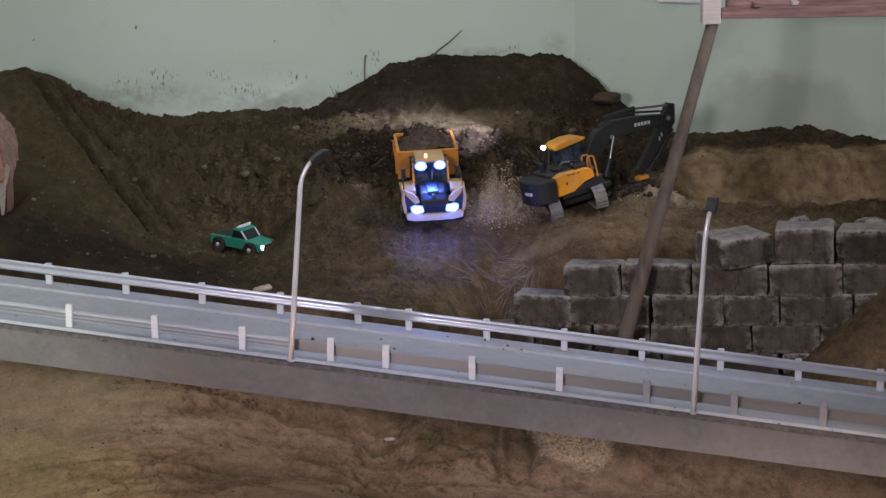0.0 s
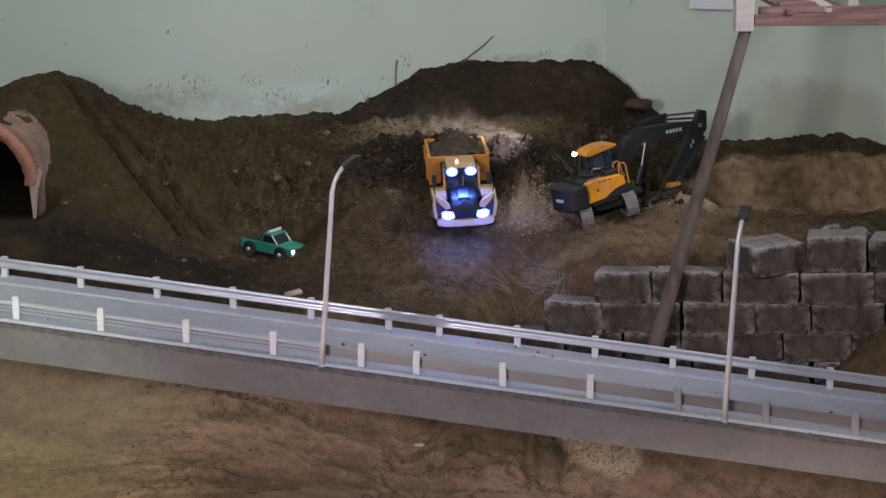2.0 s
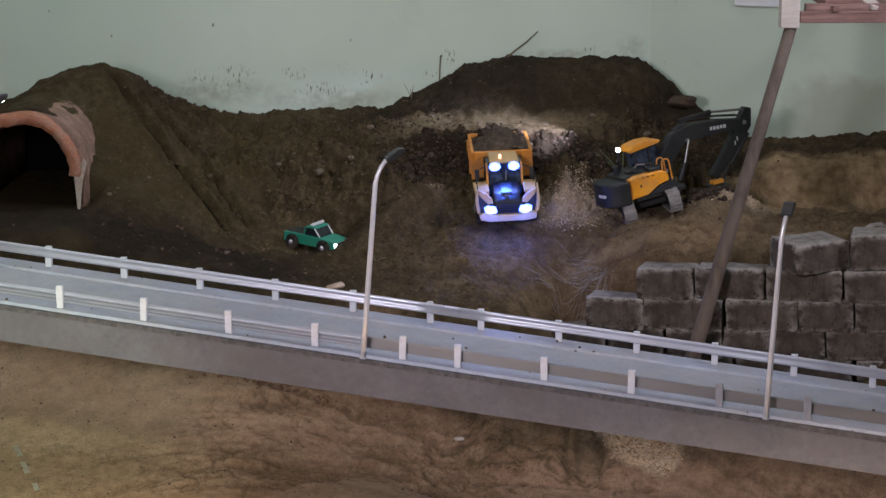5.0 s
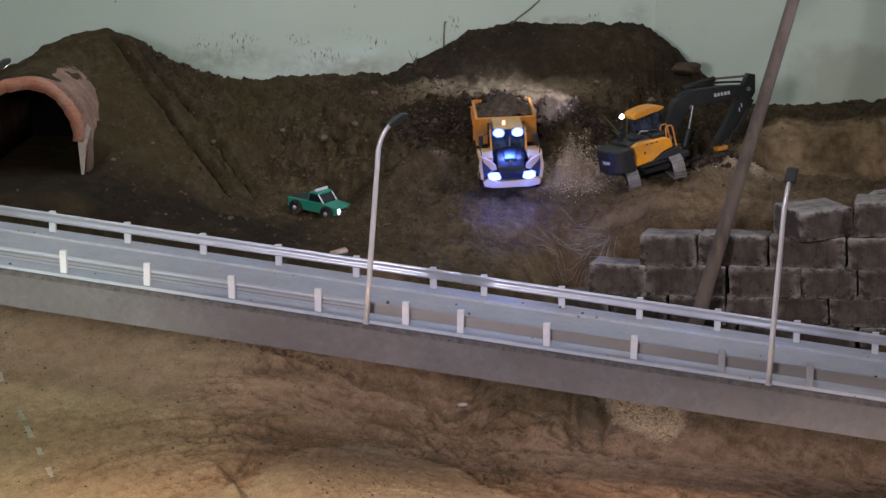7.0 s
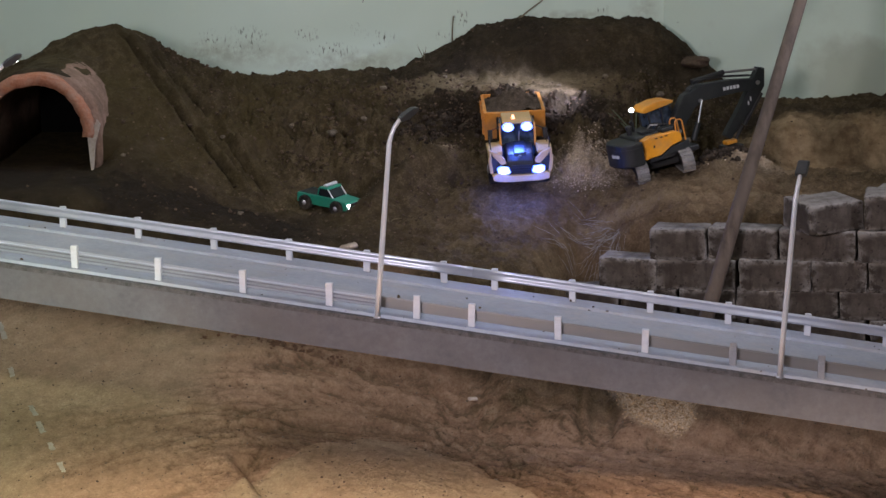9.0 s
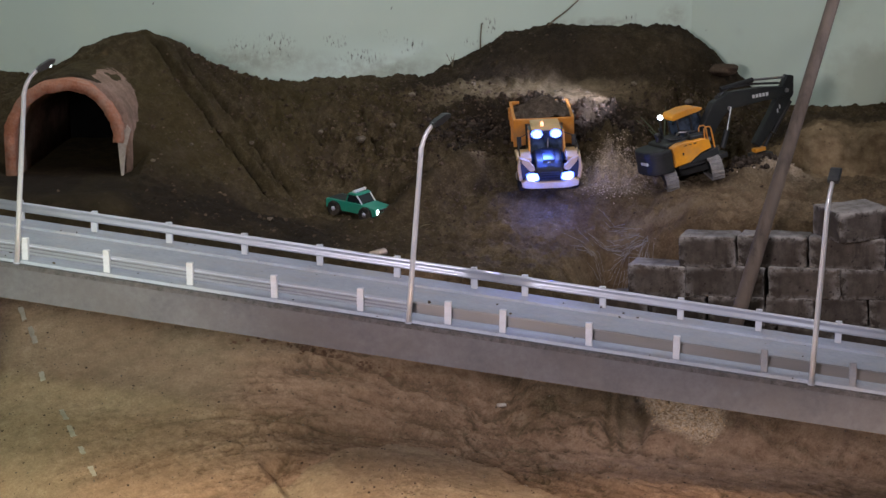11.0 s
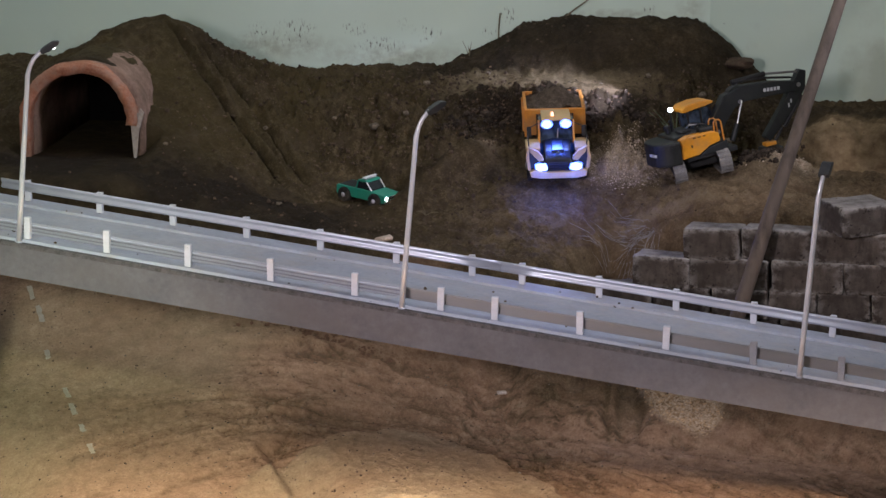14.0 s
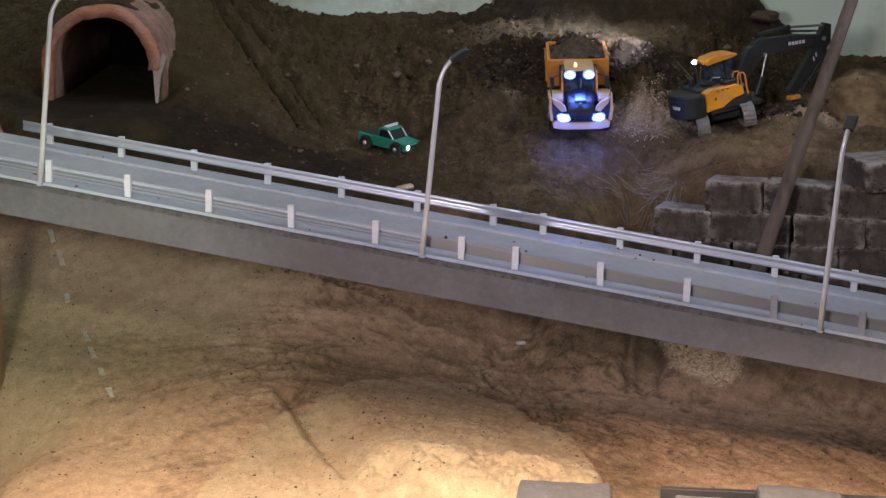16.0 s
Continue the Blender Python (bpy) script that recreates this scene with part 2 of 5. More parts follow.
def block_material():
    k = Mat("weathered_concrete_block", 0.92)
    n1, n2, n3 = k.noise(9, 5, 0.65), k.noise(48, 6, 0.7), k.noise(190, 4, 0.7)
    c = k.ramp(k.mix(0.3, n1, n2), (0.30, (0.034, 0.027, 0.021)), (0.5, (0.066, 0.053, 0.043)), (0.70, (0.120, 0.099, 0.082)))
    c = k.mix(1.0, c, k.ramp(k.node("ShaderNodeObjectInfo").outputs["Random"], (0.0, 0.68), (1.0, 1.25)), "MULTIPLY")
    c = k.mix(k.ramp(k.noise(1, 5, 0.7, k.stretch(40, 40, 7)), (0.52, 0.0), (0.7, 0.6)), c, (0.030, 0.023, 0.018))
    geo = k.node("ShaderNodeNewGeometry")
    worn = k.mix(1.0, k.ramp(geo.outputs["Pointiness"], (0.505, 0.0), (0.55, 1.0)), k.ramp(k.noise(45, 4, 0.7), (0.42, 0.0), (0.56, 0.9)), "MULTIPLY")
    c = k.mix(worn, c, (0.27, 0.245, 0.22))
    # upward faces paler: overhead light painted in, along with patchy dust
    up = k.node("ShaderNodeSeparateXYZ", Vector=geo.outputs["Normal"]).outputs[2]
    toplight_dust = k.mix(1.0, k.ramp(up, (0.55, 0.0), (0.95, 0.85)), k.ramp(k.noise(30, 5, 0.7), (0.3, 0.3), (0.6, 1.0)), "MULTIPLY")
    c = k.mix(toplight_dust, c, k.mix(n2, (0.20, 0.178, 0.16), (0.36, 0.33, 0.30)))
    pits = k.ramp(k.noise(75, 3, 0.55), (0.29, 0.8), (0.36, 0.0))
    c = k.mix(pits, c, (0.016, 0.012, 0.010))
    c = k.mix(k.ramp(n3, (0.67, 0.0), (0.75, 0.5)), c, (0.24, 0.215, 0.19))
    k.colour(c)
    return k.bump(k.mix(0.5, n2, n3), 0.7, 0.0025).m


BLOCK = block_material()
DARKSTONE = varied("dark_stone", (0.025, 0.024, 0.026), (0.06, 0.058, 0.06), 16, 0.8)
TERRA = speckled("terracotta", (0.32, 0.12, 0.065), (0.60, 0.29, 0.18), 22, 0.88, bump=0.8, dust=((0.42, 0.30, 0.23), 0.85), dist=0.008)
PLASTER = speckled("old_plaster", (0.30, 0.25, 0.20), (0.50, 0.44, 0.38), 22, 0.9, bump=0.6)
PIPE = speckled("dusty_pipe_clay", (0.17, 0.105, 0.075), (0.38, 0.25, 0.19), 18, 0.92, bump=0.9, dust=((0.10, 0.075, 0.045), 0.6), dist=0.006)
HOOD = speckled("black_hood_paint", (0.003, 0.003, 0.004), (0.008, 0.008, 0.010), 25, 0.32, bump=0.05)
PALEWOOD = wood_material("pale_painted_wood", (0.42, 0.36, 0.31), (0.62, 0.56, 0.51))
REDWOOD = wood_material("reddish_wood", (0.13, 0.062, 0.048), (0.34, 0.205, 0.17))
PINE = pole_wood("varnished_pine", (0.20, 0.12, 0.055), (0.34, 0.22, 0.115))
POLE = pole_wood("weathered_pole_wood", (0.042, 0.028, 0.020), (0.125, 0.092, 0.068))
YELLOW = speckled("yellow_paint", (0.66, 0.25, 0.012), (0.80, 0.34, 0.02), 20, 0.4, bump=0.05, dust=((0.28, 0.20, 0.13), 0.45))
PALEYEL = speckled("dusty_pale_yellow_paint", (0.42, 0.27, 0.11), (0.54, 0.38, 0.18), 20, 0.45, bump=0.05, dust=((0.35, 0.27, 0.2), 0.4))
ORANGE = speckled("orange_paint", (0.60, 0.22, 0.03), (0.72, 0.30, 0.05), 20, 0.45, bump=0.05, dust=((0.26, 0.18, 0.12), 0.6))
GREY = speckled("dark_grey_paint", (0.006, 0.007, 0.007), (0.014, 0.016, 0.016), 18, 0.55, bump=0.1, dust=((0.035, 0.031, 0.026), 0.45))
BLACK = speckled("black_plastic", (0.006, 0.006, 0.007), (0.016, 0.016, 0.017), 25, 0.5, bump=0.1, dust=((0.05, 0.042, 0.034), 0.4))
RUBBER = speckled("black_rubber", (0.015, 0.014, 0.013), (0.03, 0.028, 0.026), 30, 0.85, bump=0.4, dust=((0.11, 0.085, 0.06), 0.7))
TRACKPAD = speckled("dusty_steel_track", (0.14, 0.13, 0.12), (0.33, 0.31, 0.29), 40, 0.7, 0.3, bump=0.5, dust=((0.35, 0.31, 0.27), 0.6))
GREEN = speckled("green_car_paint", (0.012, 0.19, 0.125), (0.022, 0.27, 0.18), 20, 0.32, bump=0.03, dust=((0.10, 0.12, 0.07), 0.25))
CHROME = brushed("chrome", (0.8, 0.8, 0.8), 0.2)
RIM = brushed("cream_wheel_rim", (0.75, 0.70, 0.8), 0.4)
WHITE = speckled("white_paint", (0.7, 0.7, 0.7), (0.8, 0.8, 0.8), 20, 0.5)
LETTER = speckled("pale_lettering", (0.5, 0.5, 0.5), (0.6, 0.6, 0.6), 20, 0.5)
GLASS = Mat("tinted_glass", 0.06)
GLASS.colour((0.015, 0.018, 0.022))
GLASS = GLASS.m
CABGLASS = Mat("bluish_cab_glass", 0.08)
CABGLASS.colour(CABGLASS.ramp(CABGLASS.noise(22, 3), (0.40, (0.012, 0.016, 0.022)), (0.60, (0.055, 0.075, 0.11))))
CABGLASS = CABGLASS.m
CHIP = varied("pale_wood_chips", (0.28, 0.215, 0.16), (0.54, 0.43, 0.33), 20, 0.9, loose=True)
CHIP_PALE = varied("light_wood_chips", (0.22, 0.135, 0.072), (0.52, 0.365, 0.215), 20, 0.9, loose=True)
CLOD_DARK = varied("dark_soil_clod", (0.014, 0.010, 0.0072), (0.062, 0.046, 0.034), 30, 0.95, loose=True)
CLOD = varied("soil_clod", (0.032, 0.021, 0.014), (0.130, 0.090, 0.060), 30, 0.95, loose=True)
STONE = varied("pale_stone", (0.085, 0.064, 0.044), (0.23, 0.185, 0.135), 60, 0.9)
TWIG = speckled("dry_twig", (0.10, 0.08, 0.05), (0.22, 0.18, 0.11), 60, 0.9)
ROOT = speckled("dry_pale_root", (0.16, 0.14, 0.125), (0.36, 0.33, 0.31), 60, 0.9)
MARK = speckled("worn_white_marking", (0.38, 0.345, 0.27), (0.52, 0.48, 0.39), 60, 0.9)
REDCLAY = speckled("red_brown_clay", (0.10, 0.054, 0.032), (0.20, 0.115, 0.072), 40, 0.93, bump=1.0, dist=0.006)
LEAF = speckled("dull_green_leaf", (0.05, 0.065, 0.03), (0.11, 0.125, 0.06), 60, 0.7)
LOAD = speckled("crumbly_earth_load", (0.035, 0.025, 0.018), (0.20, 0.15, 0.11), 45, 0.95, bump=1.0, dist=0.006)
# near-black stand-in for the unlit inside of the tunnel
TUNNEL_DARK = speckled("tunnel_darkness", (0.002, 0.002, 0.002), (0.005, 0.0045, 0.004), 12, 0.97)
GREYFLOOR = speckled("grey_concrete_floor", (0.22, 0.21, 0.20), (0.30, 0.29, 0.28), 3, 0.8)
CEIL = speckled("white_ceiling_paint", (0.68, 0.70, 0.66), (0.75, 0.76, 0.72), 2, 0.8)
LED, LED_WARM, LED_WHITE = glow("led_blue_white", (0.50, 0.64, 1.0), 14), glow("amber_beacon", (1.0, 0.30, 0.08), 2.6), glow("led_white", (0.85, 0.93, 1.0), 10)
# blue glow round the LED cores imitates lens bloom
LED_HALO = glow("led_blue_halo", (0.03, 0.13, 1.0), 4.2)

# ---- mesh helpers ----


def part(name, bm, material, parent=None, label="", smooth=False):
    me = bpy.data.meshes.new(name)
    bmesh.ops.recalc_face_normals(bm, faces=bm.faces)
    for f in bm.faces:
        f.smooth = smooth
    bm.to_mesh(me)
    bm.free()
    me.materials.append(material)
    ob = new(name, me)
    ob.parent = parent
    return tagged(ob, label)


def thing(name, m, label, category, group="", kind=""):
    ob = new(name)
    ob.empty_display_size = 0.02
    ob.matrix_world = m
    return tagged(ob, label, category, group, kind)


def soften(bm, geom, r, seg=2):
    if r:
        bmesh.ops.bevel(bm, geom=geom, offset=r, segments=seg, affect="EDGES", profile=0.6)


def box(c, s, bevel=0.0, m=None, bm=None):
    """A box with centre c and size s; bevelled; added to bm if given."""
    one = bmesh.new()
    bmesh.ops.create_cube(one, size=1, matrix=Matrix.LocRotScale(c, None, s))
    soften(one, one.edges[:], bevel)
    return merge(bm, one, m)


def merge(bm, one, m=None):
    if m is not None:
        one.transform(m)
    if bm is None:
        return one
    me = bpy.data.meshes.new("tmp")
    one.to_mesh(me)
    one.free()
    bm.from_mesh(me)
    bpy.data.meshes.remove(me)
    return bm


def prism(outline, a, b, axis="y", bevel=0.0, m=None, bm=None):
    """An outline in the plane across an axis, pulled from a to b. Outline: (x, z) for y, (y, z) for x, (x, y) for z."""
    one = bmesh.new()
    put = {"y": lambda p, d: (p[0], d, p[1]), "x": lambda p, d: (d, p[0], p[1]), "z": lambda p, d: (p[0], p[1], d)}[axis]
    lo, hi = [one.verts.new(put(p, a)) for p in outline], [one.verts.new(put(p, b)) for p in outline]
    one.faces.new(lo), one.faces.new(hi[::-1])
    for i in range(len(lo)):
        j = (i + 1) % len(lo)
        one.faces.new((lo[i], lo[j], hi[j], hi[i]))
    bmesh.ops.recalc_face_normals(one, faces=one.faces)
    soften(one, one.edges[:], bevel)
    return merge(bm, one, m)


def oval(c, rx, rz, depth, n=20, bm=None):
    """An oval lens facing -y."""
    out = [(c[0] + rx * math.cos(2 * math.pi * i / n), c[2] + rz * math.sin(2 * math.pi * i / n)) for i in range(n)]
    return prism(out, c[1] - depth / 2, c[1] + depth / 2, "y", 0.0, None, bm)


def rod(p, q, r, r2=None, seg=12, bm=None):
    """A round rod from p to q."""
    one = bmesh.new()
    p, q = Vector(p), Vector(q)
    m = Matrix.Translation((p + q) / 2) @ (q - p).to_track_quat("Z", "Y").to_matrix().to_4x4()
    bmesh.ops.create_cone(one, cap_ends=True, segments=seg, radius1=r, radius2=r if r2 is None else r2, depth=(q - p).length, matrix=m)
    return merge(bm, one)


def lathe(profile, seg=20, axis="y", m=None, bm=None):
    """(radius, along) points turned round an axis."""
    one = bmesh.new()
    rings = []
    for r, h in profile:
        ring = []
        for i in range(seg):
            a = 2 * math.pi * i / seg
            c, s = r * math.cos(a), r * math.sin(a)
            ring.append(one.verts.new({"y": (c, h, s), "x": (h, c, s), "z": (c, s, h)}[axis]))
        rings.append(ring)
    for a, b in zip(rings, rings[1:]):
        for i in range(seg):
            one.faces.new((a[i], a[(i + 1) % seg], b[(i + 1) % seg], b[i]))
    one.faces.new(rings[0][::-1]), one.faces.new(rings[-1])
    return merge(bm, one, m)


def tube(path, r, seg=10, bm=None):
    """A round tube along a path; r may be a list."""
    one = bmesh.new()
    pts = [Vector(p) for p in path]
    rings = []
    for i, p in enumerate(pts):
        d = (pts[min(i + 1, len(pts) - 1)] - pts[max(i - 1, 0)]).normalized()
        u = d.cross(Vector((0.31, 0.95, 0.07))).normalized()
        v = d.cross(u)
        rr = r[i] if isinstance(r, (list, tuple)) else r
        rings.append([one.verts.new(p + rr * (math.cos(a) * u + math.sin(a) * v)) for a in (2 * math.pi * k / seg for k in range(seg))])
    for a, b in zip(rings, rings[1:]):
        for k in range(seg):
            one.faces.new((a[k], a[(k + 1) % seg], b[(k + 1) % seg], b[k]))
    one.faces.new(rings[0][::-1]), one.faces.new(rings[-1])
    return merge(bm, one)


# ---- soft noise on a grid ----


def value_noise(x, y, seed):
    xi, yi = np.floor(x).astype(np.int64), np.floor(y).astype(np.int64)
    u, v = x - xi, y - yi
    u, v = u * u * (3 - 2 * u), v * v * (3 - 2 * v)

    def h(a, b):
        n = (a * 374761393 + b * 668265263 + seed * 974634) & 0xFFFFFFFF
        n = ((n ^ (n >> 13)) * 1274126177) & 0xFFFFFFFF
        return ((n ^ (n >> 16)) & 0xFFFF) / 65535.0

    top = h(xi, yi) * (1 - u) + h(xi + 1, yi) * u
    low = h(xi, yi + 1) * (1 - u) + h(xi + 1, yi + 1) * u
    return top * (1 - v) + low * v


def fbm(x, y, scale, octaves=4, seed=0, gain=0.5):
    s, a, total = 0.0, 1.0, 0.0
    for o in range(octaves):
        s = s + a * (value_noise(x * scale + 17.3 * o, y * scale - 9.1 * o, seed + o) - 0.5)
        total += a
        a *= gain
        scale *= 2.03
    return s / total


def step(a, b, x):
    u = np.clip((x - a) / (b - a), 0, 1)
    return u * u * (3 - 2 * u)


def bump2(x, y, cx, cy, rx, ry, h, turn=0):
    c, s = math.cos(radians(turn)), math.sin(radians(turn))
    dx, dy = x - cx, y - cy
    return h * np.exp(-((dx * c + dy * s) / rx) ** 2 - ((-dx * s + dy * c) / ry) ** 2)


# ---- the lie of the land ----
TUN_X, TUN_Y, TUN_R, TUN_Z = -1.220, 3.79, 0.166, 0.585
BLOCK_SLOPE = -0.30


def block_face(x):
    return 3.5 + BLOCK_SLOPE * (x - 0.39)


def ruts(x, y):
    """Wheel ruts that swing round the sand mound in the pit."""
    px, py = x + 0.15, y - 1.9
    rad = np.hypot(px * 0.9, py) + 0.09 * fbm(x, y, 2.2, 3, 61)
    ang = np.arctan2(px, py)
    fine = fbm(ang * 0.45, rad * 6.0 + 0.5 * ang, 11, 4, 60, 0.66)
    wide = fbm(ang * 0.5, rad * 1.8 - 0.4 * ang, 9, 3, 66, 0.5)
    return 0.75 * fine + 0.7 * wide - 0.30 * grooved(x, y) - 0.5 * np.abs(fbm(ang * 0.6, rad * 3.0 + 0.25 * ang, 9, 3, 62))


def grooved(x, y):
    """Narrow drag marks that follow the ruts."""
    px, py = x + 0.15, y - 1.9
    rad = np.hypot(px * 0.9, py) + 0.07 * fbm(x, y, 3, 3, 61)
    ang = np.arctan2(px, py)
    g = np.exp(-(fbm(ang * 0.75, rad * 2.6, 8, 3, 63, 0.55) / 0.024) ** 2) + 0.9 * np.exp(-(fbm(ang * 1.1 + 3, rad * 3.6 + 0.4 * ang, 8, 3, 64, 0.55) / 0.024) ** 2)
    return np.clip(g, 0, 1) * np.clip(0.5 + 3 * fbm(x, y, 5, 3, 65), 0, 1)


def gullies(x, y):
    """Furrows that water and tipping have cut into the foot of the bank."""
    g = 0
    for at, w in ((0.33, 0.010), (0.362, 0.013), (0.41, 0.009), (0.665, 0.013), (0.755, 0.012)):
        g = g + np.exp(-((x - at - 1.1 * (y - 3.0) * (at - 0.36) - 0.05 * fbm(x, y, 9, 3, 74)) / w) ** 2)
    return np.clip(g, 0, 1) * step(2.95, 3.12, y + 0.2 * fbm(x, y, 9, 3, 75)) * step(3.4, 3.3, y)


def lower_floor(x, y):
    left = step(0.15, -0.75, x)
    z = left * 0.27 * np.clip(y - 2.42, 0, 0.95) + 0.10 * step(2.9, 3.35, y) * step(0.5, -0.1, x)
    z = z - 0.16 * step(-0.98, -1.3, x) * step(2.75, 2.45, y)
    # the mound of sand, with a broken lip on its left
    wob = fbm(x, y, 6, 4, 40)
    r = np.hypot((x + 0.17) / 0.45, (y - 2.08) / 0.76) + 0.16 * wob
    lip = x + 0.32 + 0.49 * (y - 2.24) + 0.05 * fbm(x, y, 11, 4, 41)
    whole = 0.25 + 0.75 * step(-0.05, 0.2, lip)
    z = z + whole * (0.036 * step(1.03, 0.95, r) + 0.035 * step(0.95, 0.3, r))
    near = step(2.10, 2.22, y) * step(2.74, 2.66, y)
    z = z + (0.008 * np.exp(-((lip + 0.02) / 0.03) ** 2) - 0.020 * step(-0.018, 0.018, lip) * step(0.13, 0.02, lip)) * near
    # trodden lumps near the front
    lumps = np.abs(fbm(x, y, 10, 4, 42, 0.6))
    z = z + (0.035 - 0.11 * lumps) * step(2.36, 2.24, y + 0.1 * wob) * step(-0.36, -0.26, x) * step(0.34, 0.2, x)
    z = z + 0.044 * ruts(x, y) * step(-0.80, -0.42, x + 0.2 * wob) * step(2.35, 2.6, y) * step(0.9, 1.02, r) * (1 - 0.55 * step(0.35, 0.75, x))
    z = z + 0.008 * fbm(x, y, 9, 5, 50, 0.65) + 0.008 * fbm(x, y, 55, 3, 51, 0.65) + 0.018 * fbm(x, y, 48, 4, 52, 0.65) * step(2.85, 3.05, y) * step(-0.5, -0.1, x)
    foot = 3.16 - 0.10 * step(0.2, 1.1, x) + 0.05 * fbm(x, y, 7, 3, 71)
    z = z + np.clip((y - foot) * 0.95, 0, 0.19) * step(-0.25, 0.15, x)
    # tipped cones of earth and chips at the foot of the bank
    for cx, cy, h in ((0.02, 3.30, 0.20), (0.17, 3.24, 0.20), (0.30, 3.21, 0.20), (0.51, 3.20, 0.215), (0.68, 3.15, 0.225), (0.83, 3.09, 0.20), (1.00, 3.02, 0.20)):
        z = np.maximum(z, h - 0.92 * np.sqrt((x - cx) ** 2 + (y - cy) ** 2 + 0.001) + 0.05 * fbm(x * 1.2, y, 11, 4, 72, 0.6))
    z = z - 0.024 * gullies(x, y) * np.clip(0.6 + 2.5 * fbm(x, y, 10, 3, 76), 0, 1)
    z = z + (0.05 * fbm(x, y, 9, 5, 73, 0.62) - 0.05 * np.abs(fbm(x, y, 13, 3, 79, 0.5))) * step(2.98, 3.12, y) * step(-0.4, 0.0, x)
    heap = 0.62 - 1.05 * np.sqrt((x - 1.50) ** 2 + (y - 3.20) ** 2 + 0.01)
    return np.maximum(z, heap + 0.03 * fbm(x, y, 6, 3, 70))


def chip_heap(x, y):
    """Where the tipped cone of chips lies under the bridge."""
    d = np.hypot((x - 0.53) / 0.125, (y - 3.17) / 0.19) + 0.35 * fbm(x, y, 12, 3, 77)
    return step(1.08, 0.86, d)


def chip_patch(x, y):
    """Chips tipped beside the dump truck and under the digger's bucket."""
    a = bump2(x, y, 0.40, 3.885, 0.17, 0.055, 1.25) + bump2(x, y, 0.83, 3.865, 0.10, 0.06, 0.8) + bump2(x, y, -0.06, 3.94, 0.05, 0.035, 0.7)
    return np.clip(a * (0.8 + 2.6 * fbm(x, y, 12, 5, 78, 0.65)), 0, 1)


def scarp(x):
    """Where the shelf behind the dump truck breaks off."""
    return step(-0.30, -0.06, x) * step(0.56, 0.36, x)


def clod_zone(x, y):
    """Where the ground is broken into clods (1) and where it is smooth (near 0)."""
    lane = (x + 1.04) * 0.727 + (y - 4.20) * 0.687
    edge = 0.05 * fbm(x, y, 5, 3, 92)
    hill_ = step(0.07, 0.16, lane + edge) * step(3.88, 4.0, y + edge) * step(4.44, 4.34, y + edge) * step(0.95, 0.72, x)
    hill_ = hill_ * (1 - 0.85 * np.clip(bump2(x, y, -0.20, 3.90, 0.24, 0.07, 1.0, 40), 0, 1))
    front_ = 0.06 * step(-0.15, 0.1, x) * step(3.9, 3.8, y)
    return np.clip(0.22 + 0.78 * hill_ + front_, 0, 1)


